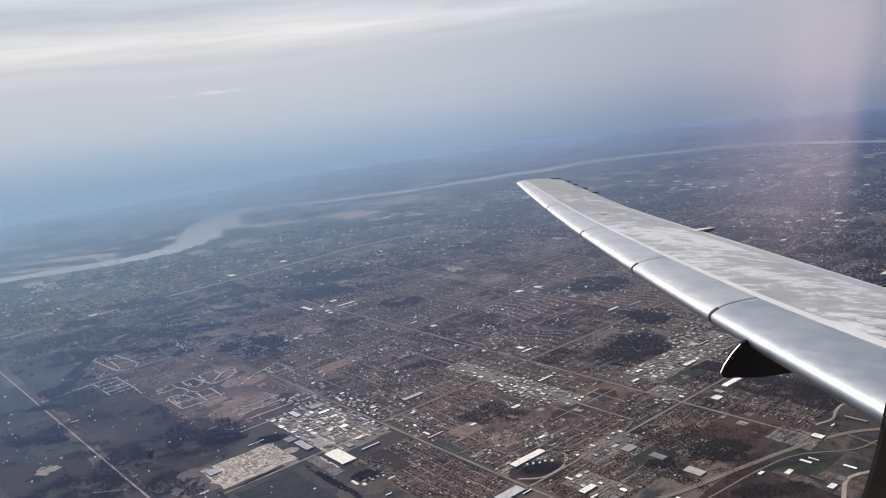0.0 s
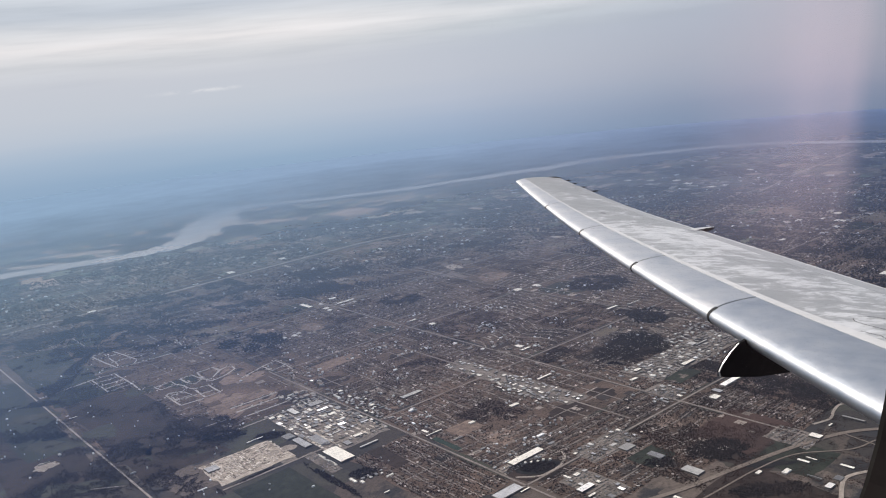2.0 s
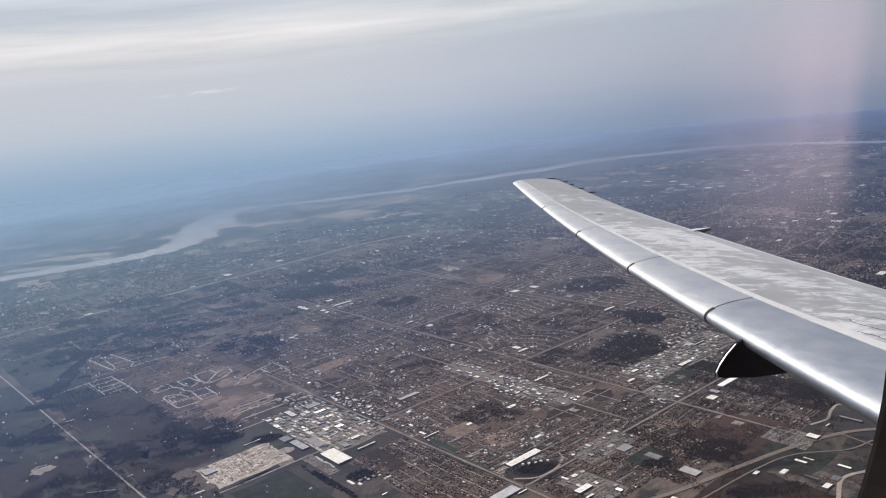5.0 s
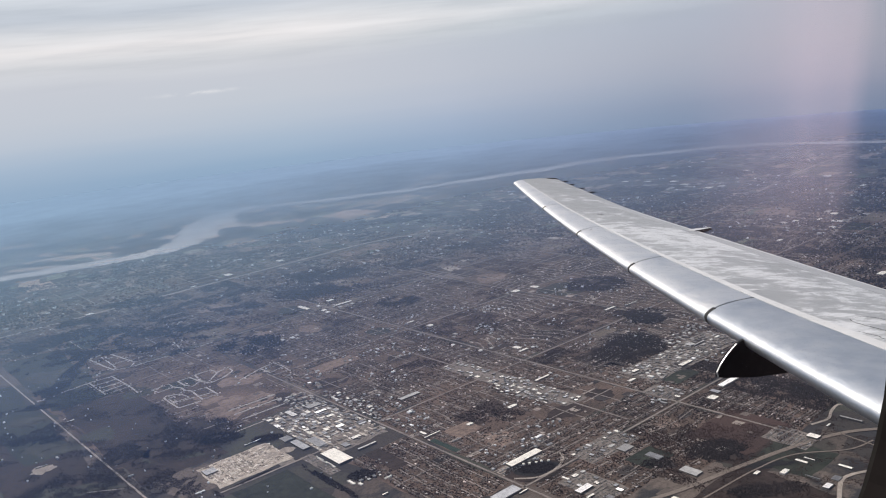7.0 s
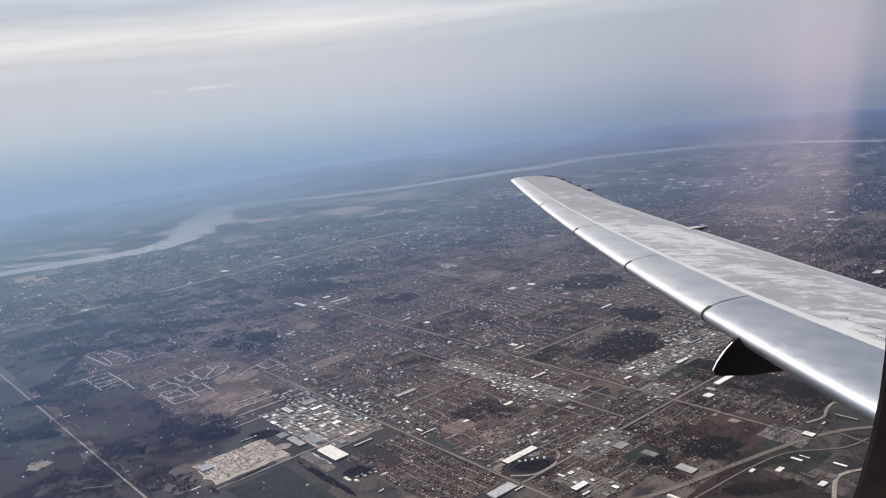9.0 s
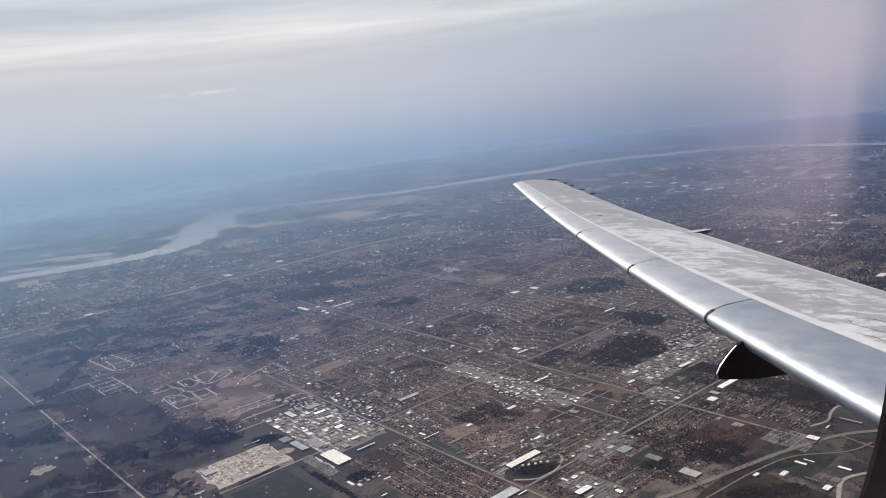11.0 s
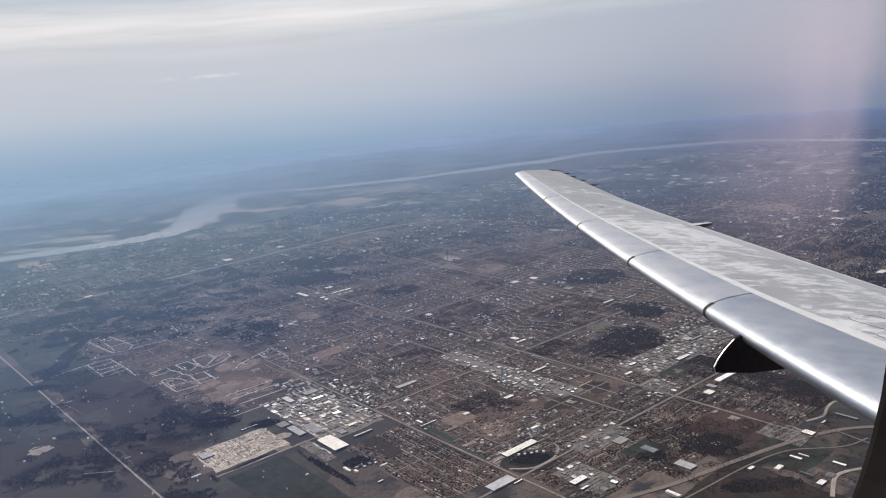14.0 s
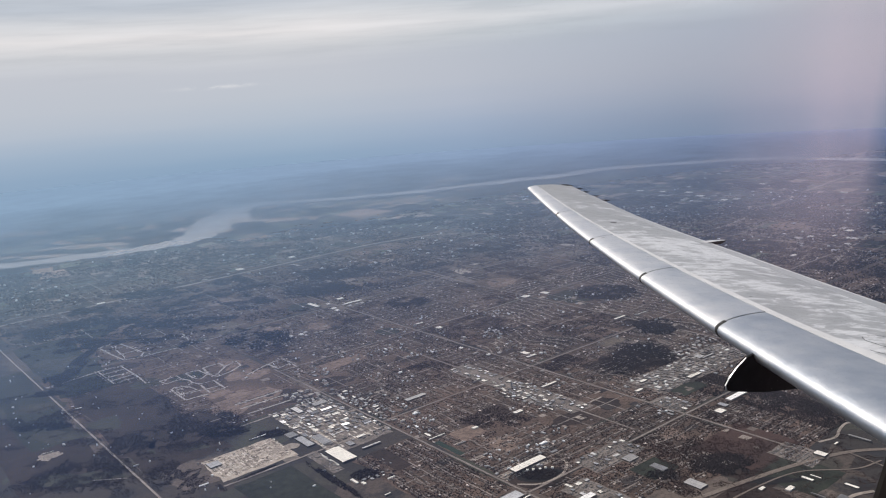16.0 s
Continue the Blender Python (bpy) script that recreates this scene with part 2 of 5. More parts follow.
FAR_ROOF = field_mix("far_roof_colours", [(0.0, g(0.15)), (0.5, g(0.35)), (0.8, g(0.75)), (1.0, g(0.88))], 0.7)
FAR_LOT = field_mix("far_lot_colours", [(0.0, (0.07, 0.055, 0.047)), (0.6, (0.16, 0.13, 0.11)), (1.0, (0.36, 0.31, 0.27))])
PARK_ROOF = field_mix("workshop_roof_colours", [(0.0, (0.10, 0.092, 0.086)), (0.5, (0.22, 0.20, 0.185)), (0.85, (0.38, 0.355, 0.33)), (0.93, (0.72, 0.70, 0.66)), (1.0, (0.84, 0.82, 0.78))], 0.7)
LAND = ground_material()
HAZE = haze_material()
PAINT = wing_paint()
SLAT = slat_metal()
FLAP = plain("worn_grey_flap_paint", (0.31, 0.32, 0.335), (0.45, 0.46, 0.475), 0.5, fine=5, coarse=0.9, scale=(1, 0.4, 1))
STRIP = plain("pale_wing_strip", g(0.55), g(0.68), 0.5, fine=6, coarse=0.8)
GAP = plain("dark_gap", g(0.02), g(0.04), 0.8)
# near-black; the shade on the wing's underside is put into this colour
NEAR_BLACK = plain("near_black_wing_parts", (0.011, 0.012, 0.013), (0.020, 0.021, 0.022), 0.85, fine=8, gloss=0.04)
LIP = plain("pale_edge_paint", g(0.56), g(0.68), 0.45, fine=6, coarse=0.8)
BRIGHT = plain("polished_edge", g(0.55), g(0.7), 0.4, 0.6, fine=9)
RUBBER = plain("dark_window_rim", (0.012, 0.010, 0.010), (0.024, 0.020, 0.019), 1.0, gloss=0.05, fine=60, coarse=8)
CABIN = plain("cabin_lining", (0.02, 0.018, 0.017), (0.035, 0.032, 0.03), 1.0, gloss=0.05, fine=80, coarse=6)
HIGHWAY = plain("worn_highway", (0.12, 0.098, 0.083), (0.20, 0.165, 0.14), 0.9, fine=0.4, coarse=0.03)
CONCRETE = plain("pale_concrete", (0.19, 0.16, 0.138), (0.38, 0.33, 0.285), 0.9, fine=0.35, coarse=0.03)
LOT = plain("parking_asphalt", (0.065, 0.055, 0.049), (0.26, 0.225, 0.20), 0.9, fine=0.3, coarse=0.05)
STREET = plain("old_street", (0.125, 0.106, 0.096), (0.28, 0.24, 0.212), 0.9, fine=0.3, coarse=0.02)
# sky reflection and sun glint are put into the water's pale colour
WATER = plain("silty_river_with_glint", (0.60, 0.57, 0.55), (0.74, 0.70, 0.67), 0.3, fine=0.02, coarse=0.003)
POND = plain("dark_pond", (0.008, 0.009, 0.011), (0.018, 0.018, 0.018), 0.7, gloss=0.1, fine=0.2)
SAND = plain("river_sand", (0.48, 0.39, 0.33), (0.64, 0.53, 0.45), 0.95, fine=0.05, coarse=0.008)
CLAY = plain("bare_clay", (0.105, 0.077, 0.063), (0.25, 0.182, 0.147), 0.95, fine=0.12, coarse=0.03)
OLIVE = plain("winter_pasture", (0.010, 0.0132, 0.011), (0.032, 0.038, 0.027), 0.95, fine=0.12, coarse=0.025)
BROWN = plain("fallow_field", (0.012, 0.009, 0.008), (0.042, 0.029, 0.024), 0.95, fine=0.12, coarse=0.025)
TAN = plain("dry_grass_field", (0.09, 0.075, 0.06), (0.16, 0.13, 0.105), 0.95, fine=0.2, coarse=0.03)
GREEN = plain("sports_turf", (0.018, 0.036, 0.030), (0.03, 0.05, 0.038), 0.95, fine=0.3, coarse=0.05)
TREES = plain("bare_winter_trees", (0.010, 0.011, 0.012), (0.044, 0.034, 0.031), 0.95, fine=0.8, coarse=0.009)
ROOFS = plain("shingle_roofs", (0.14, 0.120, 0.108), (0.27, 0.235, 0.212), 0.85, fine=1.0, coarse=0.02, vary="island")
SHINGLE = plain("shingle_roof", (0.12, 0.108, 0.102), (0.23, 0.21, 0.2), 0.85, fine=1.0, coarse=0.1, vary="object")
BRICKWORK = plain("brick_walls", (0.13, 0.08, 0.06), (0.22, 0.15, 0.11), 0.9, fine=1.5, vary="object")
RUSSET = plain("russet_winter_scrub", (0.016, 0.011, 0.010), (0.070, 0.040, 0.032), 0.95, fine=0.5, coarse=0.012)
RUBBLE = field_mix("rubble_colours", [(0.0, (0.15, 0.125, 0.105)), (0.5, (0.42, 0.365, 0.31)), (1.0, (0.80, 0.74, 0.66))])
SCRUB = plain("low_brown_scrub", (0.014, 0.0125, 0.012), (0.050, 0.038, 0.033), 0.95, fine=0.5, coarse=0.012)
WORKS = plain("dusty_works_ground", (0.27, 0.225, 0.185), (0.56, 0.49, 0.415), 0.95, fine=0.25, coarse=0.06)
WHITE_ROOF = plain("white_roof_membrane", (0.73, 0.69, 0.62), (0.86, 0.82, 0.74), 0.6, fine=0.25, coarse=0.05)
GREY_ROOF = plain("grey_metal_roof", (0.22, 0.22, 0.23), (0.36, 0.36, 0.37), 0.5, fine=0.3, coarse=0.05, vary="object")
PALE_ROOF = plain("pale_roof", (0.42, 0.41, 0.40), (0.58, 0.56, 0.54), 0.6, fine=0.3, coarse=0.05, vary="object")
WALLS = plain("commercial_walls", (0.18, 0.165, 0.15), (0.30, 0.28, 0.25), 0.85, fine=0.5, vary="object")
UNIT = plain("rooftop_unit_metal", g(0.3), g(0.42), 0.5, 0.2, fine=2)
YARD_SOIL = plain("brown_winter_yards", (0.028, 0.021, 0.018), (0.150, 0.104, 0.082), 0.95, fine=0.35, coarse=0.012)
NEW_CONCRETE = plain("new_concrete_streets", (0.30, 0.275, 0.255), (0.46, 0.425, 0.395), 0.9, fine=0.3, coarse=0.05)
CARS = plain("car_paint", g(0.10), g(0.20), 0.35, fine=0.5, vary="island")

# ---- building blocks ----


def link(name, verts, faces, material, parent=None, smooth=False):
    """One mesh object from vertices and faces."""
    me = bpy.data.meshes.new(name)
    me.from_pydata([tuple(v) for v in verts], [], faces)
    me.materials.append(material)
    if smooth:
        me.polygons.foreach_set("use_smooth", [True] * len(me.polygons))
    me.update()
    ob = new(name, me)
    if parent:
        ob.parent = parent
    return ob


def part(name, bm, material, parent=None, label="", smooth=False):
    me = bpy.data.meshes.new(name)
    bmesh.ops.recalc_face_normals(bm, faces=bm.faces)
    bm.to_mesh(me)
    bm.free()
    me.materials.append(material)
    if smooth:
        me.polygons.foreach_set("use_smooth", [True] * len(me.polygons))
    ob = new(name, me)
    if parent:
        ob.parent = parent
    if label:
        tagged(ob, label)
    return ob


def box(bm, x0, y0, z0, x1, y1, z1, bevel=0.0):
    r = bmesh.ops.create_cube(bm, size=1.0, matrix=Matrix.LocRotScale(((x0 + x1) / 2, (y0 + y1) / 2, (z0 + z1) / 2), None, (x1 - x0, y1 - y0, z1 - z0)))
    if bevel:
        edges = list({e for v in r["verts"] for e in v.link_edges})
        bmesh.ops.bevel(bm, geom=edges, offset=bevel, segments=1, affect="EDGES")


def smooth_line(points, steps=8):
    """A Catmull-Rom line through the points (tuples of any length)."""
    p = [np.array(q, float) for q in points]
    p = [2 * p[0] - p[1]] + p + [2 * p[-1] - p[-2]]
    out = []
    for i in range(1, len(p) - 2):
        for k in range(steps):
            t = k / steps
            out.append(0.5 * (2 * p[i] + (p[i + 1] - p[i - 1]) * t + (2 * p[i - 1] - 5 * p[i] + 4 * p[i + 1] - p[i + 2]) * t * t + (3 * p[i] - p[i - 1] - 3 * p[i + 1] + p[i + 2]) * t ** 3))
    return out + [p[-2]]


def ribbon_mesh(points, width, z, depth=0.25):
    """Vertices and faces of a slab that follows the points; width: one number or a number a point."""
    pts = [np.array(q[:2], float) for q in points]
    w = width if hasattr(width, "__len__") else [width] * len(pts)
    verts, faces = [], []
    for i, p in enumerate(pts):
        d = pts[min(i + 1, len(pts) - 1)] - pts[max(i - 1, 0)]
        d = d / (np.hypot(*d) + 1e-9)
        s = np.array((-d[1], d[0])) * w[i] / 2
        verts += [(*(p + s), z), (*(p - s), z), (*(p + s), z - depth), (*(p - s), z - depth)]
        if i:
            a, b = 4 * i - 4, 4 * i
            faces += [(a + 1, b + 1, b, a), (a, b, b + 2, a + 2), (b + 1, a + 1, a + 3, b + 3)]
    return verts, faces


def ribbon(name, points, width, material, label, z=0.3, curve=True, category="road"):
    pts = smooth_line(points) if curve and len(points) > 2 else points
    v, f = ribbon_mesh(pts, width, z)
    return tagged(link(name, v, f, material), label, category, kind="structure")


def rect(name, x0, y0, x1, y1, material, label, z=0.15, category="field"):
    """A patch of ground with slightly ragged edges, square to the grid."""
    rng = random.Random(int(x0 * 7 + y0 * 13))
    bm = bmesh.new()
    ring = []
    for (ax, ay), (bx, by) in (((x0, y0), (x1, y0)), ((x1, y0), (x1, y1)), ((x1, y1), (x0, y1)), ((x0, y1), (x0, y0))):
        for k in range(6):
            j = 0.012 * (abs(x1 - x0) + abs(y1 - y0))
            ring.append(bm.verts.new((ax + (bx - ax) * k / 6 + rng.uniform(-j, j), ay + (by - ay) * k / 6 + rng.uniform(-j, j), z)))
    bm.faces.new(ring)
    return tagged(part(name, bm, material), label, category, kind="structure")


def blob(name, x, y, w, d, turn, material, label, z=0.2, ragged=0.34, category="field"):
    """A patch of ground with an uneven rounded outline."""
    rng = random.Random(int(x * 3 + y * 5))
    ph = [rng.uniform(0, 6.28) for _ in range(4)]
    c, s = math.cos(radians(turn)), math.sin(radians(turn))
    bm = bmesh.new()
    ring = []
    for k in range(40):
        a = k * math.tau / 40
        q = 1 + ragged * (0.5 * math.sin(2 * a + ph[0]) + 0.4 * math.sin(3 * a + ph[1]) + 0.35 * math.sin(5 * a + ph[2]) + 0.3 * math.sin(9 * a + ph[3]))
        px, py = w / 2 * q * math.cos(a), d / 2 * q * math.sin(a)
        ring.append(bm.verts.new((x + px * c - py * s, y + px * s + py * c, z)))
    bm.faces.new(ring)
    return tagged(part(name, bm, material), label, category, kind="structure")


CLUMP_V = np.array([(1, 0, 0), (0, 1, 0), (-1, 0, 0), (0, -1, 0), (0, 0, 1), (0, 0, -1)], float)
CLUMP_F = np.array([(0, 1, 4), (1, 2, 4), (2, 3, 4), (3, 0, 4), (1, 0, 5), (2, 1, 5), (3, 2, 5), (0, 3, 5)])


def many(name, verts, faces, material, label, category, parent=None):
    """One mesh of very many like pieces."""
    me = bpy.data.meshes.new(name)
    me.vertices.add(len(verts))
    me.vertices.foreach_set("co", np.asarray(verts, np.float32).ravel())
    n, k = faces.shape
    me.loops.add(n * k)
    me.loops.foreach_set("vertex_index", faces.astype(np.int32).ravel())
    me.polygons.add(n)
    me.polygons.foreach_set("loop_start", np.arange(0, n * k, k, dtype=np.int32))
    me.polygons.foreach_set("use_smooth", np.zeros(n, dtype=bool))
    me.update(calc_edges=True)
    me.materials.append(material)
    ob = new(name, me)
    return tagged(ob, label, category, kind="stuff")


def tree_clumps(name, places, radius, rng, label, material=None, tall=1.0):
    """Bare tree crowns as crumpled clumps, one at each (x, y)."""
    places = np.asarray(places, float)
    n = len(places)
    if not n:
        return None
    r = radius * rng.uniform(0.55, 1.35, (n, 1, 1))
    v = CLUMP_V[None] * rng.uniform(0.65, 1.35, (n, 6, 1)) * r * np.array((1, 1, 0.85 * tall))
    v[:, :, :2] += rng.normal(0, 0.16 * radius, (n, 6, 2))
    a = rng.uniform(0, 1.57, (n, 1))
    v = np.stack((v[:, :, 0] * np.cos(a) - v[:, :, 1] * np.sin(a), v[:, :, 0] * np.sin(a) + v[:, :, 1] * np.cos(a), v[:, :, 2]), 2)
    v = v + np.concatenate((places, radius * 0.75 * tall * np.ones((n, 1))), 1)[:, None]
    f = CLUMP_F[None] + 6 * np.arange(n)[:, None, None]
    return many(name, v.reshape(-1, 3), f.reshape(-1, 3), material or TREES, label, "trees")


HOUSE_V = np.array([(-.5, -.5, 0), (.5, -.5, 0), (.5, .5, 0), (-.5, .5, 0), (-.5, -.5, .55), (.5, -.5, .55), (.5, .5, .55), (-.5, .5, .55), (-.32, 0, 1), (.32, 0, 1)])
HOUSE_F = np.array([(0, 1, 5), (0, 5, 4), (1, 2, 6), (1, 6, 5), (2, 3, 7), (2, 7, 6), (3, 0, 4), (3, 4, 7), (4, 5, 9), (4, 9, 8), (6, 7, 8), (6, 8, 9), (5, 6, 9), (7, 4, 8)])


def house_rows(name, places, rng, label, size=(2.5, 2.0, 1.2)):
    """Small hipped houses, one at each (x, y, turned)."""
    p = np.asarray(places, float)
    n = len(p)
    if not n:
        return None
    s = np.array(size)[None, None] * rng.uniform(0.75, 1.3, (n, 1, 3)) * np.array((1, 1, 0.9))
    v = HOUSE_V[None] * s
    turned = p[:, 2] > 0.5
    v[turned] = v[turned][:, :, [1, 0, 2]] * np.array((-1, 1, 1))
    v = v + np.concatenate((p[:, :2], np.zeros((n, 1))), 1)[:, None]
    f = HOUSE_F[None] + 10 * np.arange(n)[:, None, None]
    return many(name, v.reshape(-1, 3), f.reshape(-1, 3), ROOFS, label, "houses")


# ---- the land ----
bm = bmesh.new()
bmesh.ops.create_circle(bm, cap_ends=True, segments=128, radius=4980)
tagged(part("ground", bm, LAND), "winter farmland and scrub, brown and dull green", "ground", kind="structure")

# flat sheet added above the land; its colour and opacity imitate haze
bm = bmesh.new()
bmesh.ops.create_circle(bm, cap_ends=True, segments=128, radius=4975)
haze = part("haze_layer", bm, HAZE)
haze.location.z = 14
tagged(haze, "flat sheet painted as thin blue haze over the distant land", "haze", kind="structure")


# the river: a centre line with its breadth
RIVER = [(180, 2640, 110), (343, 2542, 100), (420, 2498, 79), (556, 2449, 96), (700, 2403, 92), (779, 2392, 102), (870, 2406, 115), (955, 2480, 125), (1045, 2600, 150), (1130, 2730, 185),
         (1225, 2868, 150), (1308, 2950, 110), (1400, 2948, 84), (1513, 2869, 84), (1589, 2778, 84), (1682, 2717, 84), (1781, 2663, 78), (1871, 2595, 88), (1983, 2554, 80), (2104, 2520, 80),
         (2215, 2471, 106), (2343, 2434, 110), (2477, 2367, 110), (2758, 2325, 104), (2939, 2160, 104), (3128, 2001, 90), (3247, 1805, 89), (3265, 1571, 84), (3277, 1319, 80)]
line = smooth_line(RIVER, 10)
v, f = ribbon_mesh(line, [q[2] * (1 + 0.12 * math.sin(i * 0.7) + 0.07 * math.sin(i * 1.9)) for i, q in enumerate(line)], 0.6)
tagged(link("water", v, f, WATER), "broad silty river winding through the plain, pale with painted glint", "river", kind="structure")

BANK = np.array([(q[0], q[1], q[2]) for q in line])


def patchwork(name, n, seed, near, far, size, material, label, category, z, box_height=0.0, clusters=0, middle=50, spread=0.62):
    """Very many far fields or roofs, square to the grid, scattered over a ring of the plain."""
    rng = np.random.default_rng(seed)
    a, r = radians(middle) + rng.uniform(-spread, spread, n), near + (far - near) * np.sqrt(rng.uniform(0, 1, n))
    if clusters:
        pick = rng.integers(0, clusters, n)
        a = (radians(50) + rng.uniform(-0.6, 0.6, clusters))[pick] + rng.normal(0, 0.035, n)
        r = (near + (far - near) * rng.uniform(0, 1, clusters))[pick] * (1 + rng.normal(0, 0.035, n))
    w, d = size * np.exp(rng.normal(0, 0.5, n)), size * np.exp(rng.normal(0, 0.5, n))
    x, y = r * np.cos(a), r * np.sin(a)
    off = np.min(np.hypot(x[:, None] - BANK[None, :, 0], y[:, None] - BANK[None, :, 1]) - 0.5 * BANK[None, :, 2], axis=1)
    keep = (off > 0.65 * np.maximum(w, d)) & ~((np.abs(y - 1795) < 0.6 * d + 8) & (x < 1400))
    x, y, w, d = x[keep], y[keep], w[keep], d[keep]
    n = len(x)
    zz = z + rng.uniform(0, 0.5 * z + box_height, n)
    q = np.array([(-.5, -.5, 1), (.5, -.5, 1), (.5, .5, 1), (-.5, .5, 1), (-.5, -.5, 0), (.5, -.5, 0), (.5, .5, 0), (-.5, .5, 0)])
    v = q[None] * np.stack((w, d, zz), 1)[:, None]
    v[:, :, :2] *= rng.uniform(0.82, 1.18, (n, 4, 2))[:, [0, 1, 2, 3, 0, 1, 2, 3]]
    c = np.cos(rng.normal(0, 0.12, n))
    si = np.sqrt(1 - c * c) * rng.choice((-1, 1), n)
    v = np.stack((v[:, :, 0] * c[:, None] - v[:, :, 1] * si[:, None], v[:, :, 0] * si[:, None] + v[:, :, 1] * c[:, None], v[:, :, 2]), 2)
    v = v + np.stack((x, y, 0 * x), 1)[:, None]
    f = np.array([(0, 1, 2, 3), (0, 4, 5, 1), (1, 5, 6, 2), (2, 6, 7, 3), (3, 7, 4, 0)])[None] + 8 * np.arange(n)[:, None, None]
    many(name, v.reshape(-1, 3), f.reshape(-1, 4), material, label, category)


patchwork("far_fields", 7000, 41, 1750, 4900, 34, FIELDS, "far patchwork of brown, tan and dull green fields", "fields", 0.05)
patchwork("far_fields", 2600, 47, 2250, 4300, 62, PLAIN_FIELDS, "pale and dark fields along the river plain", "fields", 0.09, middle=68, spread=0.30)
patchwork("far_roofs", 1700, 43, 1900, 4700, 4.5, FAR_ROOF, "far pale roofs of villages and farms", "buildings", 1.6, 1.0, 120)
patchwork("far_lots", 700, 44, 1700, 4700, 20, FAR_LOT, "far pale paved lots", "lots", 0.3, 0.2, 45)


def wooded(p, seed, coarse, gate):
    """Which of the points lie in woods: where a slow noise is high."""
    return np.array([noise.noise((x * coarse, y * coarse, seed)) + 0.6 * noise.noise((x * coarse * 3.3, y * coarse * 3.3, seed)) for x, y in p]) > gate


def far_woods(n, seed, near, far, crown, gate):
    """Ragged dark woods strewn over a ring of the plain."""
    rng = np.random.default_rng(seed)
    a, r = radians(50) + rng.uniform(-0.62, 0.62, n), near + (far - near) * np.sqrt(rng.uniform(0, 1, n))
    p = np.stack((r * np.cos(a), r * np.sin(a)), 1)
    p = p[wooded(p, seed, 0.0042, gate + rng.uniform(-0.06, 0.06, n))]
    off = np.min(np.hypot(p[:, None, 0] - BANK[None, ::3, 0], p[:, None, 1] - BANK[None, ::3, 1]) - 0.6 * BANK[None, ::3, 2], axis=1)
    p = p[(off > 20) & ~((np.abs(p[:, 1] - 1790) < 22) & (p[:, 0] < 1350))]
    tree_clumps("woods", p, crown, rng, "far dark bare woodland", FAR_WOOD, 0.4)


def thickets(x0, y0, x1, y1, n, seed, crown, gate, coarse=0.016, material=None):
    """Bare thickets, hedges and copses over a stretch of farmland, clear of roads and buildings."""
    rng = np.random.default_rng(seed)
    p = np.stack((rng.uniform(x0, x1, n), rng.uniform(y0, y1, n)), 1)
    p = p[wooded(p, seed, coarse, gate + rng.uniform(-0.12, 0.12, n))]
    ok = np.ones(len(p), bool)
    for ax, ay, bx, by in RESERVED:
        if min(bx - ax, by - ay) < 14:
            ok &= ~((p[:, 0] > ax) & (p[:, 0] < bx) & (p[:, 1] > ay) & (p[:, 1] < by))
    tree_clumps("woods", p[ok & ~((p[:, 0] > 290) & (p[:, 0] < 390) & (p[:, 1] > 640) & (p[:, 1] < 870))], crown, rng, "bare winter thickets between fields", material)


SANDBARS = [(1160, 2590, 150, 130, -39), (1020, 2450, 120, 46, -39), (505, 2560, 190, 46, -39), (640, 2620, 260, 90, -39), (930, 2640, 100, 90, -39), (1170, 2500, 170, 60, -39), (2760, 2270, 260, 60, -39)]
far_woods(52000, 45, 1750, 3100, 5.0, 0.13)
far_woods(40000, 46, 3000, 4800, 9.0, 0.13)
for q in SANDBARS:
    blob("sandbar", *q, SAND, "pale sandbar on the river's bank", z=0.8, category="sandbar")

# ---- roads ----
RESERVED = []          # rectangles kept free of houses and trees


def reserve(x0, y0, x1, y1, margin=1.0):
    RESERVED.append((min(x0, x1) - margin, min(y0, y1) - margin, max(x0, x1) + margin, max(y0, y1) + margin))


def avenue(name, x0, y0, x1, y1, width, material, label):
    """A straight section-line road."""
    n = 12
    ribbon(name, [(x0 + (x1 - x0) * k / n, y0 + (y1 - y0) * k / n) for k in range(n + 1)], width, material, label, z=0.42, curve=False)
    reserve(x0 - width / 2, y0 - width / 2, x1 + width / 2, y1 + width / 2)


avenue("road", 234, 640, 211, 1780, 2.3, CONCRETE, "straight pale country road on the section line")
avenue("road", 503, 380, 503, 1090, 2.6, STREET, "straight grey town avenue")
avenue("road", 764, 372, 762, 1790, 2.8, STREET, "straight grey town avenue")
avenue("road", 1030, 400, 1030, 1790, 2.8, STREET, "straight grey town avenue")
avenue("road", 1300, 600, 1300, 1780, 2.8, STREET, "straight grey town avenue")
avenue("road", 300, 543, 1700, 543, 2.6, STREET, "straight grey cross-town avenue")
avenue("road", 290, 787, 500, 787, 2.4, CONCRETE, "pale road along the edge of a field")
avenue("road", 505, 800, 1650, 802, 2.6, STREET, "straight grey cross-town street")
avenue("road", 350, 925, 500, 927, 2.4, CONCRETE, "pale road beside an industrial estate")
avenue("road", 505, 1075, 1700, 1075, 2.8, STREET, "straight grey cross-town avenue")
avenue("road", 560, 1335, 1900, 1335, 2.6, STREET, "straight grey cross-town avenue")
ribbon("road", [(196, 1776), (276, 1776), (725, 1791), (1010, 1805), (1172, 1810), (1301, 1776), (1402, 1700), (1450, 1526), (1467, 1343)], 9.0, CONCRETE, "pale divided highway curving across the plain", z=0.5)
ribbon("road", [(523, 448), (592, 423), (663, 406), (736, 386), (789, 365), (821, 341), (856, 303)], 5.6, HIGHWAY, "grey divided highway beside a wooded bend", z=0.6)
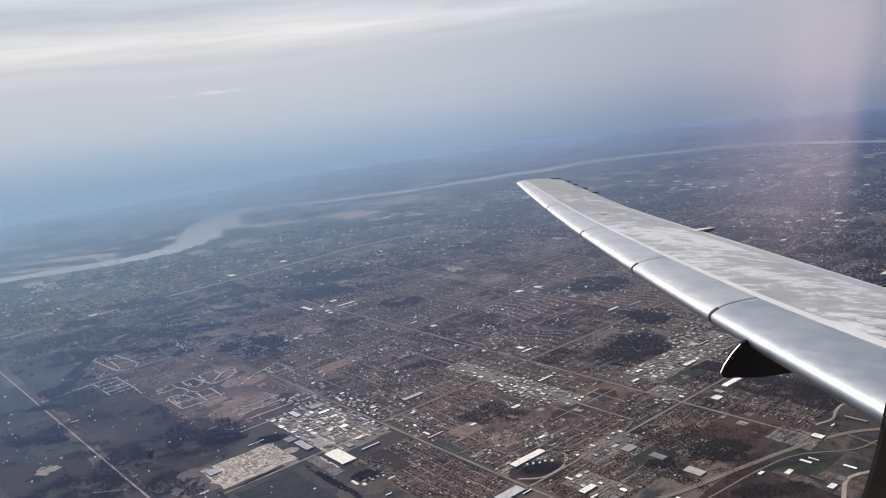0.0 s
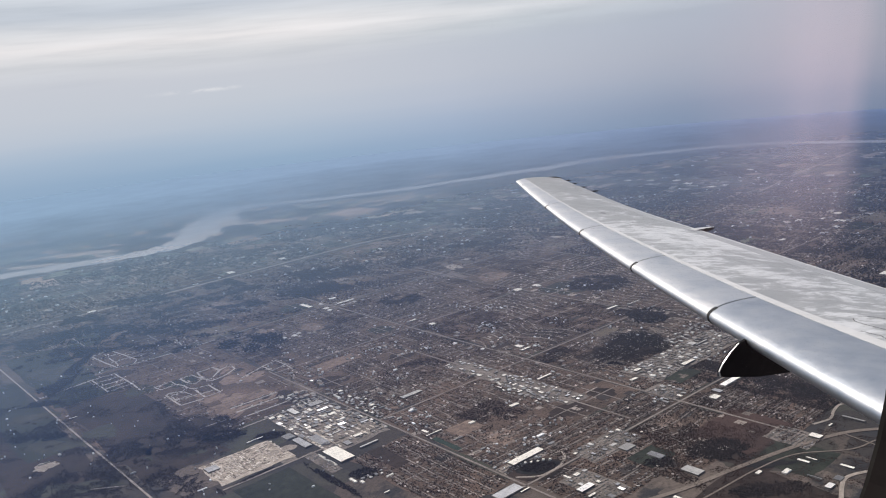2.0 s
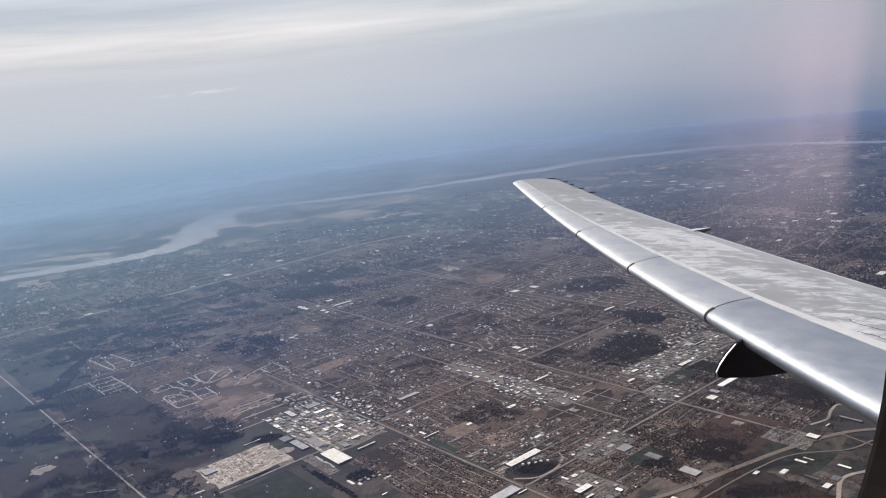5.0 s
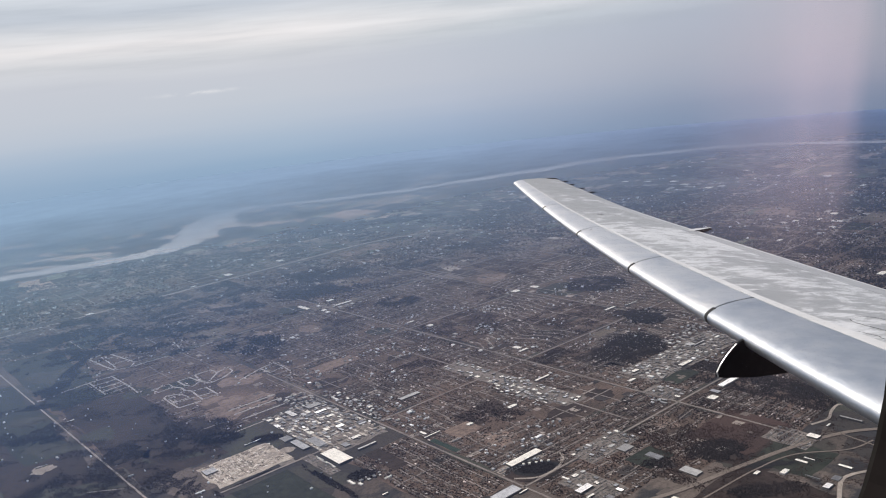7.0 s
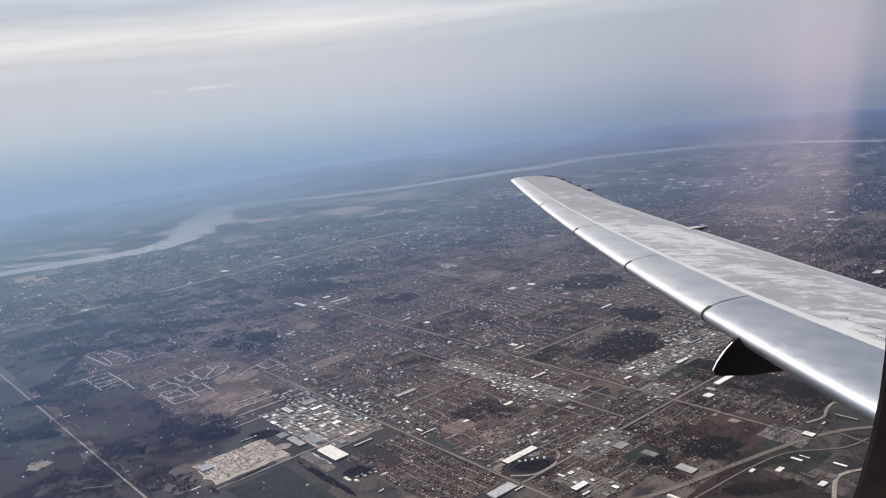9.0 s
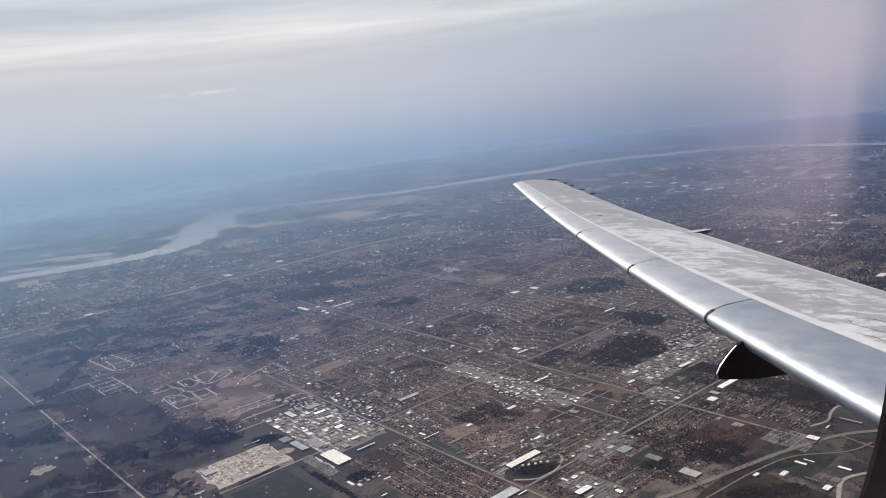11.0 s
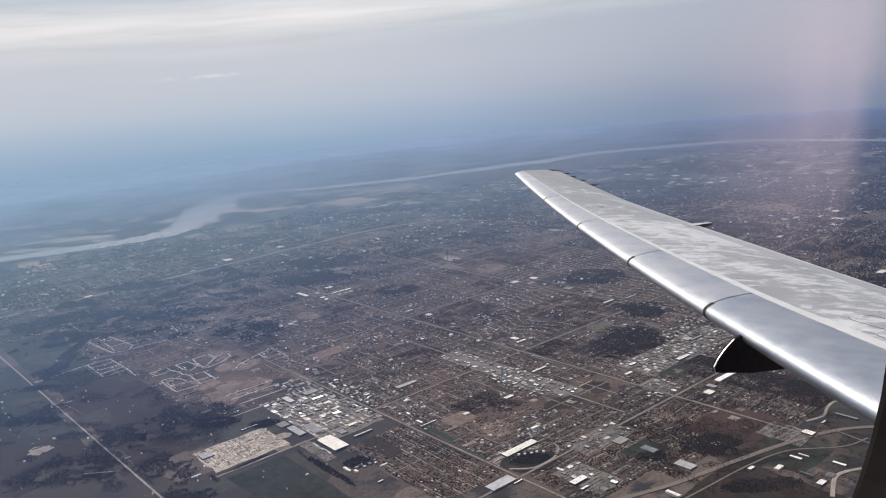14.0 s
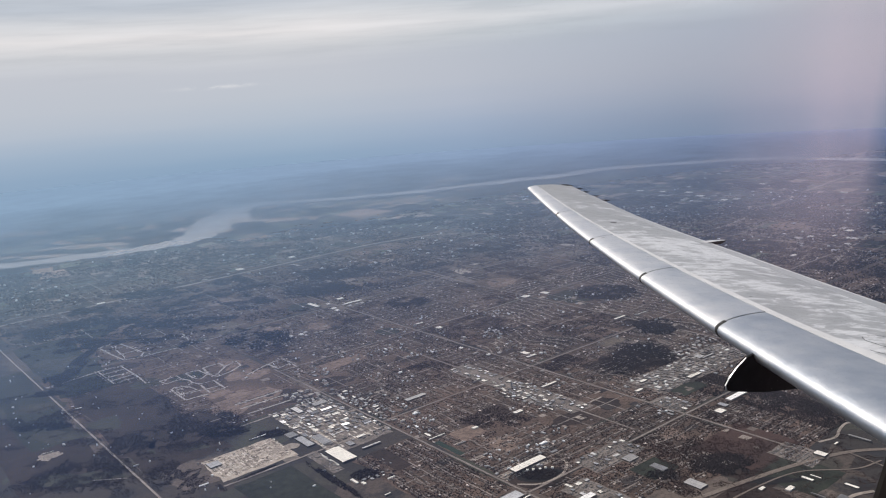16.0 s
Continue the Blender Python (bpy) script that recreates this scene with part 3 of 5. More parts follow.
ribbon("road", [(568, 401), (610, 397), (668, 391), (719, 378), (760, 343), (794, 333)], 1.9, HIGHWAY, "grey slip road of the highway", z=0.55)
ribbon("road", [(790, 364), (788, 353), (784, 329), (781, 301)], 1.9, HIGHWAY, "grey slip road of the highway", z=0.55)
ribbon("road", [(793, 397), (816, 390), (838, 396), (858, 398), (864, 387)], 3.0, CONCRETE, "pale winding access road", z=0.5)
ribbon("road", [(662, 307), (694, 320), (710, 320), (729, 311)], 4.0, CONCRETE, "pale access road of a warehouse", z=0.5)
ribbon("road", [(508, 563), (527, 546), (557, 546), (578, 561), (574, 577)], 2.6, CONCRETE, "pale curved drive round a wooded basin", z=0.5)
ribbon("road", [(1614, 1180), (1809, 1164), (2105, 1207), (2410, 1267), (2716, 1307), (3162, 1350)], 7.0, CONCRETE, "pale far highway", z=0.5)
ribbon("road", [(1744, 1123), (1739, 985), (1722, 843), (1675, 682)], 6.0, STREET, "grey far road", z=0.5)
ribbon("road", [(1535, 752), (1842, 823), (2270, 868)], 6.0, CONCRETE, "pale far road", z=0.5)
ribbon("water", [(1205, 2830), (1235, 2950), (1262, 3040), (1330, 3130)], 34, WATER, "pale creek mouth joining the river", z=0.62, category="creek")
ribbon("road", [(945, 1669), (1054, 1636), (1050, 1448), (1031, 1268)], 4.0, STREET, "grey far road", z=0.5)
ribbon("road", [(189, 913), (221, 887)], 1.6, CONCRETE, "pale farm track", z=0.5, curve=False)

# ---- fields, yards and basins ----


def field(x0, y0, x1, y1, material, label, z=0.16):
    rect("field", x0, y0, x1, y1, material, label, z)
    reserve(x0, y0, x1, y1, 0)


field(298, 628, 367, 777, OLIVE, "dark olive pasture beside the industrial estate")
field(158, 678, 346, 721, BROWN, "brown fallow field", 0.12)
field(237, 880, 339, 1213, BROWN, "brown scrub field", 0.12)
field(234, 1222, 320, 1565, OLIVE, "dull green pasture", 0.12)
field(156, 1052, 215, 1415, OLIVE, "dull green pasture", 0.13)
field(116, 915, 214, 1180, BROWN, "brown pasture", 0.12)
field(556, 1020, 628, 1050, CLAY, "bare reddish-tan field")
field(510, 656, 518, 704, GREEN, "dark green sports field")
field(536, 681, 573, 710, CLAY, "bare reddish school ground", 0.2)
field(750, 866, 801, 880, BROWN, "brown vacant ground")
field(896, 772, 942, 795, TAN, "dry grass field among houses")
field(809, 575, 860, 613, OLIVE, "dark park")
field(608, 469, 650, 502, OLIVE, "dull green vacant land", 0.2)
field(664, 381, 750, 451, BROWN, "dark brown wooded highway edge", 0.13)
field(551, 300, 670, 407, BROWN, "dark brown scrub below the highway", 0.12)
field(683, 345, 746, 406, OLIVE, "dull green highway verge", 0.14)
field(690, 410, 782, 486, RUSSET, "reddish brown scrub", 0.2)
field(441, 678, 461, 737, BROWN, "brown open ground", 0.2)
for q in ((418, 1006, 85, 87, -39), (399, 1066, 48, 37, -39)):
    blob("field", *q, CLAY, "bare graded clay of a building site")
for q in ((598, 1289, 34, 47, -39), (1206, 1726, 111, 95, -39), (709, 523, 29, 33, -38), (545, 824, 19, 22, -39), (819, 690, 28, 35, -39), (566, 644, 45, 35, -38)):
    blob("field", *q, CLAY, "patch of bare reddish clay")
for q in ((1136, 978, 117, 107, -39), (1019, 778, 73, 85, -39), (834, 716, 72, 69, -39), (916, 1581, 195, 120, -39), (865, 854, 62, 56, -39), (326, 959, 107, 112, -39), (254, 977, 62, 71, -39), (913, 718, 91, 111, -39), (1231, 1071, 92, 116, -39)):
    blob("field", *q, BROWN, "dark brown wooded scrub", z=0.2)
blob("pond", 538, 562, 49, 32, -38, POND, "dark overgrown basin beside a long white store", z=0.3, ragged=0.08, category="pond")
blob("pond", 683, 390, 50, 16, -38, POND, "dark pond beside the highway", category="pond", z=0.5)
blob("pond", 227, 1269, 33, 27, -39, POND, "dark farm pond", category="pond", z=0.5)
for q in ((826, 1915, 101, 105, -39), (473, 1793, 73, 51, -39), (921, 1852, 87, 75, -39), (781, 1334, 100, 78, -39), (579, 1907, 66, 53, -39)):
    blob("yard", *q, TAN, "pale paved yard round far stores", z=0.25, category="yard")

def mosaic(name, x0, y0, x1, y1, n, seed, size, material, label, category, z=0.2, tall=0.0, clear=True, gather=None):
    """Small patches or sheds strewn over a rectangle, square to the grid."""
    rng = np.random.default_rng(seed)
    p = np.stack((rng.uniform(x0, x1, n), rng.uniform(y0, y1, n)), 1)
    if clear:
        ok = ~((np.abs(p[:, 0] - 866) < 52) & (np.abs(p[:, 1] - 706) < 38))
        for ax, ay, bx, by in RESERVED[:24]:
            if min(bx - ax, by - ay) < 14:
                ok &= ~((p[:, 0] > ax - 3) & (p[:, 0] < bx + 3) & (p[:, 1] > ay - 3) & (p[:, 1] < by + 3))
        p = p[ok]
        n = len(p)
    if gather is not None:
        p = p[np.array([noise.noise((x * 0.014, y * 0.014, seed)) + 0.5 * noise.noise((x * 0.05, y * 0.05, seed)) for x, y in p]) > gather + rng.uniform(0, 0.5, n)]
        n = len(p)
    w, d = size * np.exp(rng.normal(0, 0.5, n)), size * np.exp(rng.normal(0, 0.5, n))
    zz = z + rng.uniform(0, 0.04 + tall, n)
    q = np.array([(-.5, -.5, 1), (.5, -.5, 1), (.5, .5, 1), (-.5, .5, 1), (-.5, -.5, 0), (.5, -.5, 0), (.5, .5, 0), (-.5, .5, 0)])
    v = q[None] * np.stack((w, d, zz), 1)[:, None] + np.concatenate((p, np.zeros((n, 1))), 1)[:, None]
    f = np.array([(0, 1, 2, 3), (0, 4, 5, 1), (1, 5, 6, 2), (2, 6, 7, 3), (3, 7, 4, 0)])[None] + 8 * np.arange(n)[:, None, None]
    many(name, v.reshape(-1, 3), f.reshape(-1, 4), material, label, category)


mosaic("farm_sheds", 60, 680, 480, 1400, 120, 52, 1.7, FAR_ROOF, "scattered pale farm sheds and houses", "sheds", 1.0, 1.0)
mosaic("town_sheds", 500, 560, 1150, 1150, 3600, 53, 2.1, FAR_ROOF, "scattered pale small roofs in the town", "sheds", 1.2, 0.8, gather=0.08)
mosaic("vacant_lots", 440, 430, 1250, 1300, 520, 54, 7, FAR_LOT, "pale vacant lots and paved yards", "lots", 0.22)
mosaic("dark_plots", 440, 430, 1300, 1300, 110, 55, 13, FAR_WOOD, "dark plots and thickets", "plots", 0.2)

MEADOW = plain("pale_meadow", (0.022, 0.024, 0.018), (0.058, 0.056, 0.042), 0.95, fine=0.12, coarse=0.03)
for q in ((284, 1396, 102, 86, -39), (199, 1214, 71, 39, -39), (195, 1078, 79, 36, -39), (249, 1073, 52, 41, -39), (176, 932, 89, 37, -38), (291, 928, 61, 41, -39), (342, 1190, 50, 42, -39), (278, 1602, 93, 59, -39)):
    blob("field", *q, MEADOW, "paler patch of winter meadow", z=0.19, ragged=0.3)
blob("yard", 169, 1023, 23, 28, -39, CONCRETE, "pale gravel yard round a white barn", z=0.26, category="yard")
ribbon("water", [(162, 1281), (198, 1276), (228, 1270), (258, 1310), (294, 1382), (341, 1454)], 5.0, POND, "dark wooded creek winding through pasture", z=0.3, category="creek")

# pale concrete works yard
rect("yard", 294, 797, 384, 864, WORKS, "pale dusty yard of a concrete works", 0.3, "yard")
reserve(294, 797, 384, 864)
rect("yard", 365, 786, 382, 834, LOT, "grey yard with round stock heaps", 0.25, "yard")
reserve(365, 786, 382, 834)
rect("parking_lot", 389, 725, 403, 790, LOT, "grey parking lot of a white warehouse", 0.3, "parking lot")
reserve(389, 714, 412, 790)
rect("yard", 413, 765, 494, 914, LOT, "grey paved ground of an industrial estate", 0.25, "yard")
reserve(413, 765, 494, 914)
rect("parking_lot", 506, 573, 569, 591, CONCRETE, "pale paved surround of a long white store", 0.18, "parking lot")
reserve(506, 550, 562, 591)
blob("verge", 535, 557, 63, 49, -38, BROWN, "brown grass verge round a dark basin", z=0.24, ragged=0.06, category="verge")
for q in ((800, 598, 1005, 660), (763, 552, 795, 596), (582, 520, 661, 556), (529, 462, 565, 524), (735, 374, 772, 423)):
    rect("parking_lot", *q, LOT, "grey paved commercial ground", 0.22, "parking lot")
    reserve(*q)
rect("parking_lot", 669, 664, 693, 763, LOT, "grey paved town centre ground", 0.27, "parking lot")
reserve(669, 664, 693, 763)

rect("parking_lot", 674, 640, 710, 880, LOT, "pale paved ground along the main street", 0.22, "parking lot")
reserve(674, 640, 710, 880)
avenue("road", 690, 560, 690, 1000, 2.6, STREET, "grey main street of the town")

# ---- commercial buildings ----
BUILT = []
ROOF_OF = {"white": WHITE_ROOF, "grey": GREY_ROOF, "pale": PALE_ROOF}


def building(x0, y0, x1, y1, h, roof, label, units=2, group=""):
    """A flat-roofed building: walls with a parapet, a roof deck set into it, rooftop units."""
    h *= 0.55
    rng = random.Random(int(x0 * 17 + y0 * 31))
    top = new("building")
    top.location = ((x0 + x1) / 2, (y0 + y1) / 2, 0)
    w, d = abs(x1 - x0) / 2, abs(y1 - y0) / 2
    t = min(0.12, w * 0.08, d * 0.08)
    bm = bmesh.new()
    box(bm, -w, -d, 0, w, -d + t, h)
    box(bm, -w, d - t, 0, w, d, h)
    box(bm, -w, -d + t, 0, -w + t, d - t, h)
    box(bm, w - t, -d + t, 0, w, d - t, h)
    part("wall", bm, WALLS, top)
    bm = bmesh.new()
    pitch = 0.05 * min(w, d)
    vs = [bm.verts.new(q) for q in ((-w + t, -d + t, h - 0.12), (w - t, -d + t, h - 0.12), (w - t, d - t, h - 0.12), (-w + t, d - t, h - 0.12))]
    if w >= d:
        r = [bm.verts.new((-w + t, 0, h - 0.12 + pitch)), bm.verts.new((w - t, 0, h - 0.12 + pitch))]
        bm.faces.new((vs[0], vs[1], r[1], r[0]))
        bm.faces.new((r[0], r[1], vs[2], vs[3]))
        bm.faces.new((vs[1], vs[2], r[1]))
        bm.faces.new((vs[3], vs[0], r[0]))
    else:
        r = [bm.verts.new((0, -d + t, h - 0.12 + pitch)), bm.verts.new((0, d - t, h - 0.12 + pitch))]
        bm.faces.new((vs[0], r[0], r[1], vs[3]))
        bm.faces.new((r[0], vs[1], vs[2], r[1]))
        bm.faces.new((vs[0], vs[1], r[0]))
        bm.faces.new((vs[2], vs[3], r[1]))
    part("roof", bm, ROOF_OF[roof], top)
    for _ in range(units):
        ux, uy, s = rng.uniform(-0.7, 0.7) * w, rng.uniform(-0.7, 0.7) * d, rng.uniform(0.25, 0.5)
        bm = bmesh.new()
        box(bm, ux - s, uy - s * 0.6, h - 0.12, ux + s, uy + s * 0.6, h + 0.2 + pitch, 0.03)
        part("rooftop_unit", bm, UNIT, top)
    tagged(top, label, "building", group)
    reserve(x0, y0, x1, y1, 1.0)
    BUILT.append((x0 - 1, y0 - 1, x1 + 1, y1 + 1))
    return top


BIG = (
    ((408, 737, 427, 777), 4.0, "white", "large square warehouse with a bright white roof", 0),
    ((523, 581, 569, 591), 4.0, "white", "long store with a white roof beside a wooded basin", 5),
    ((510, 712, 534, 714), 3.0, "white", "long low building with a white roof", 2),
    ((516, 720, 520, 731), 2.5, "white", "small building with a white roof", 1),
    ((361, 875, 383, 876), 3.0, "pale", "long pale shed of an industrial estate", 1),
    ((443, 903, 451, 926), 3.5, "pale", "square factory building with a pale flat roof", 2),
    ((470, 908, 490, 920), 3.5, "pale", "low factory building with a pale flat roof", 3),
    ((468, 886, 484, 892), 3.0, "pale", "low factory building with a pale flat roof", 2),
    ((398, 842, 410, 857), 3.0, "grey", "square workshop with a grey roof", 1),
    ((401, 804, 411, 836), 3.5, "grey", "large works building with a grey metal roof", 3),
    ((417, 795, 429, 825), 3.5, "grey", "large works building with a grey metal roof", 2),
    ((443, 750, 468, 753), 3.5, "pale", "large works building with a pale flat roof", 2),
    ((437, 769, 445, 780), 3.0, "grey", "small workshop building with a grey roof", 1),
    ((455, 780, 467, 786), 3.0, "white", "small workshop building with a white roof", 1),
    ((296, 837, 310, 851), 3.5, "grey", "dark grey shed of a concrete works", 0),
    ((526, 490, 545, 498), 4.0, "pale", "low store building with a cream roof", 3),
    ((524, 479, 534, 482), 3.0, "white", "small store with a white roof", 1),
    ((539, 518, 542, 527), 2.5, "white", "small store with a white roof", 1),
    ((547, 516, 554, 521), 2.5, "white", "small store with a white roof", 1),
    ((466, 541, 497, 554), 3.0, "grey", "long low building with a grey roof", 0),
    ((489, 536, 501, 538), 2.5, "white", "small low building with a white roof", 0),
    ((621, 511, 637, 523), 3.0, "pale", "low store building with a pale roof", 2),
    ((628, 474, 637, 491), 3.0, "grey", "low school building with a grey roof", 2),
    ((826, 358, 829, 382), 4.0, "pale", "large store with a cream roof by the highway", 3),
    ((762, 375, 771, 387), 4.0, "white", "store with a white roof by the highway", 3),
    ((707, 359, 711, 371), 3.0, "white", "shed with a white roof", 1),
    ((717, 356, 719, 367), 3.0, "white", "shed with a white roof", 1),
    ((572, 405, 576, 420), 4.0, "white", "store with a white roof by the highway", 2),
    ((163, 1032, 177, 1033), 2.5, "white", "white barn on a pale yard", 0),
    ((234, 1161, 244, 1163), 2.0, "white", "small white farm shed beside a track", 0),
    ((727, 1353, 736, 1392), 3.5, "white", "large store with a white roof", 2),
    ((784, 1367, 799, 1377), 3.5, "white", "low store building with a white roof", 1),
    ((775, 1324, 814, 1331), 3.0, "white", "row of stores with a white roof", 2),
    ((740, 1314, 750, 1324), 3.0, "white", "low store building with a white roof", 1),
    ((779, 1821, 797, 1846), 4.0, "white", "large store with a white roof by the highway", 1),
    ((931, 1840, 947, 1859), 4.0, "white", "large store with a white roof by the highway", 1),
    ((437, 1778, 454, 1790), 3.5, "white", "store with a white roof by the highway", 1),
    ((678, 1799, 692, 1805), 3.0, "white", "store with a white roof by the highway", 0),
    ((782, 1100, 796, 1105), 3.0, "white", "low school building with a white roof", 1),
    ((790, 1050, 800, 1060), 3.0, "white", "low school building with a white roof", 1),
    ((791, 840, 800, 853), 3.0, "white", "low school building with a white roof", 1),
    ((783, 828, 802, 833), 3.0, "white", "school wing with a white roof", 1),
    ((1016, 1073, 1032, 1087), 3.0, "white", "low store building with a white roof", 1),
    ((1058, 1060, 1071, 1077), 3.0, "white", "low store building with a white roof", 1),
    ((1010, 851, 1036, 856), 3.0, "white", "long school wing with a white roof", 0),
    ((1052, 840, 1081, 842), 3.0, "white", "long school wing with a white roof", 0),
    ((1046, 799, 1066, 801), 3.0, "pale", "low school building with a pale roof", 0),
    ((863, 604, 877, 611), 3.5, "white", "low store building with a white roof", 2),
    ((874, 604, 888, 610), 3.5, "white", "low store building with a white roof", 2),
    ((938, 635, 965, 638), 3.5, "pale", "low works building with a pale roof", 2),
    ((934, 639, 946, 650), 3.5, "pale", "low works building with a pale roof", 1),
    ((713, 728, 740, 732), 3.0, "white", "row of stores with a white roof", 2),
    ((629, 692, 642, 698), 3.0, "white", "low store building with a white roof", 2),
    ((790, 512, 802, 522), 3.0, "white", "low building with a white roof", 1),
    ((810, 519, 818, 531), 3.0, "grey", "long low building with a grey roof", 1),
    ((831, 525, 867, 533), 3.0, "pale", "row of stores with pale roofs", 1),
    ((563, 828, 595, 836), 3.0, "pale", "long low building with a pale roof", 1),
    ((2226, 1743, 2243, 1768), 5.0, "white", "far warehouse with a white roof", 0),
    ((2240, 1659, 2256, 1686), 5.0, "white", "far warehouse with a white roof", 0),
    ((2244, 1568, 2259, 1588), 5.0, "white", "far warehouse with a white roof", 0),
    ((2155, 1380, 2180, 1403), 5.0, "white", "far warehouse with a white roof", 0),
    ((2506, 1452, 2521, 1477), 5.0, "white", "far warehouse with a white roof", 0),
    ((1780, 914, 1792, 927), 4.0, "white", "far store with a white roof", 0),
    ((1808, 877, 1825, 885), 4.0, "white", "far store with a white roof", 0),
    ((1878, 872, 1898, 889), 4.0, "white", "far store with a white roof", 0),
    ((1580, 851, 1595, 860), 4.0, "white", "far store with a white roof", 0),
    ((2274, 980, 2296, 993), 4.0, "white", "far store with a white roof", 0),
    ((1404, 573, 1427, 585), 4.0, "white", "far store with a white roof", 0),
    ((1831, 2257, 1846, 2271), 4.0, "white", "far barn with a white roof", 0),
    ((797, 381, 805, 383), 2.5, "white", "small white-roofed building beside an access road", 0),
    ((676, 365, 686, 370), 2.5, "white", "low building with a white roof beside a pond", 1),
    ((659, 384, 667, 388), 2.5, "white", "small building with a white roof beside a pond", 0),
    ((622, 426, 634, 446), 2.8, "pale", "long low building with a pale roof among trees", 1),
    ((674, 322, 684, 328), 3.0, "pale", "warehouse with a pale roof on a grey yard", 1),
    ((686, 336, 687, 350), 2.2, "grey", "long dark grey shed by the highway", 0),
    ((722, 323, 726, 336), 2.2, "white", "long narrow shed with a white roof", 0),
    ((693, 322, 702, 329), 2.5, "grey", "grey shed on a paved yard", 0),
    ((810, 642, 822, 648), 3.0, "white", "store with a white roof beside the avenue", 1),
    ((780, 626, 793, 631), 3.0, "white", "low workshop with a white roof", 1),
    ((663, 814, 683, 815), 2.8, "grey", "low church hall with a dull grey roof", 0),
    ((565, 697, 573, 702), 2.4, "white", "small school building with a white roof", 0),
    ((524, 678, 537, 680), 2.4, "grey", "small school building with a grey roof", 0),
    ((582, 585, 591, 589), 2.4, "grey", "long town hall with a flat grey roof", 0),
    ((270, 805, 281, 808), 2.0, "grey", "low grey shed on sandy ground", 0),
    ((422, 669, 431, 671), 2.4, "white", "small hall with a white roof", 0),
    ((400, 642, 407, 644), 2.4, "white", "small clubhouse with a flat white roof", 0),
    ((393, 686, 396, 698), 2.2, "white", "row of small white roofed sheds beside a drive", 0),
)
for q, h, roof, label, units in BIG:
    building(*q, h, roof, label, units)


def strip(x0, y0, x1, y1, n, seed, size=(4, 14), group="commercial strip", white=0.3, joined=False):
    """Small commercial buildings packed into a rectangle without touching."""
    rng = random.Random(seed)
    done = []
    for _ in range(n * 12):
        if len(done) >= n:
            break
        w, d = rng.uniform(*size), rng.uniform(size[0], size[1] * 0.7)
        if rng.random() < 0.5:
            w, d = d, w
        x, y = rng.uniform(x0, max(x0 + 1, x1 - w)), rng.uniform(y0, max(y0 + 1, y1 - d))
        if any(x < b[2] + 1.0 and x + w > b[0] - 1.0 and y < b[3] + 1.0 and y + d > b[1] - 1.0 for b in done):
            continue
        if any(x < b[2] and x + w > b[0] and y < b[3] and y + d > b[1] for b in BUILT):
            continue
        if min(abs(x + w / 2 - 503), abs(x + w / 2 - 763), abs(x + w / 2 - 1030)) < w / 2 + 3 or min(abs(y + d / 2 - 543), abs(y + d / 2 - 801), abs(y + d / 2 - 787)) < d / 2 + 3:
            continue
        done.append((x, y, x + w, y + d))
        if joined:
            continue
        r = rng.random()
        roof = "white" if r < white else "pale" if r < white + 0.3 else "grey"
        building(x, y, x + w, y + d, rng.uniform(1.8, 3.2), roof, {"white": "small commercial building with a white roof", "pale": "small commercial building with a pale roof", "grey": "small workshop with a grey roof"}[roof], rng.choice((0, 1, 1, 2)), group)
    if joined:
        verts, faces = [], []
        for x, y, x2, y2 in done:
            h, k = rng.uniform(1.0, 1.8), len(verts)
            mx, my = (x + x2) / 2, (y + y2) / 2
            verts += [(x, y, 0), (x2, y, 0), (x2, y2, 0), (x, y2, 0), (x, y, h), (x2, y, h), (x2, y2, h), (x, y2, h), (x, my, h + 0.15), (x2, my, h + 0.15)]
            faces += [tuple(k + i for i in q) for q in ((0, 1, 5), (0, 5, 4), (1, 2, 6), (1, 6, 5), (2, 3, 7), (2, 7, 6), (3, 0, 4), (3, 4, 7), (4, 5, 9), (4, 9, 8), (6, 7, 8), (6, 8, 9), (5, 6, 9), (7, 4, 8))]
            reserve(x, y, x2, y2, 1.0)
            BUILT.append((x - 0.6, y - 0.6, x2 + 0.6, y2 + 0.6))
        many("commercial_rows", np.array(verts), np.array(faces), PARK_ROOF, "low commercial buildings with pale and grey roofs", "buildings")


strip(412, 795, 500, 930, 70, 1, (2.4, 11), "industrial estate", 0.2)
strip(412, 770, 520, 935, 110, 21, (1.6, 7), "industrial estate", joined=True)
strip(455, 915, 505, 975, 26, 22, (1.8, 9), "industrial estate", joined=True)
strip(506, 770, 535, 930, 24, 2, (2, 8), "avenue shops")
strip(655, 660, 715, 770, 60, 3, (2, 8), "town centre", 0.4)
strip(801, 599, 1004, 659, 190, 4, (1.8, 9), "industrial park", 0.35, joined=True)
strip(925, 660, 1095, 690, 60, 23, (1.8, 8), "industrial park", joined=True)
strip(582, 520, 661, 556, 14, 5, (3, 8), "avenue shops")
strip(529, 462, 565, 524, 8, 6, (3, 8), "avenue shops")
strip(745, 547, 798, 591, 12, 7, (3, 9), "avenue shops")
strip(715, 1299, 824, 1374, 8, 8, (4, 12), "far stores", joined=True)
strip(594, 1200, 661, 1239, 7, 9, (4, 10), "far stores", joined=True)
strip(395, 677, 430, 691, 7, 10, (3, 6), "small works")
strip(674, 640, 687, 880, 18, 15, (3, 9), "main street shops", 0.4)
strip(693, 640, 710, 880, 20, 16, (3, 9), "main street shops", 0.4)
strip(507, 930, 540, 1060, 8, 11, (3, 8), "avenue shops")
strip(740, 700, 790, 1000, 14, 12, (4, 9), "avenue shops", joined=True)
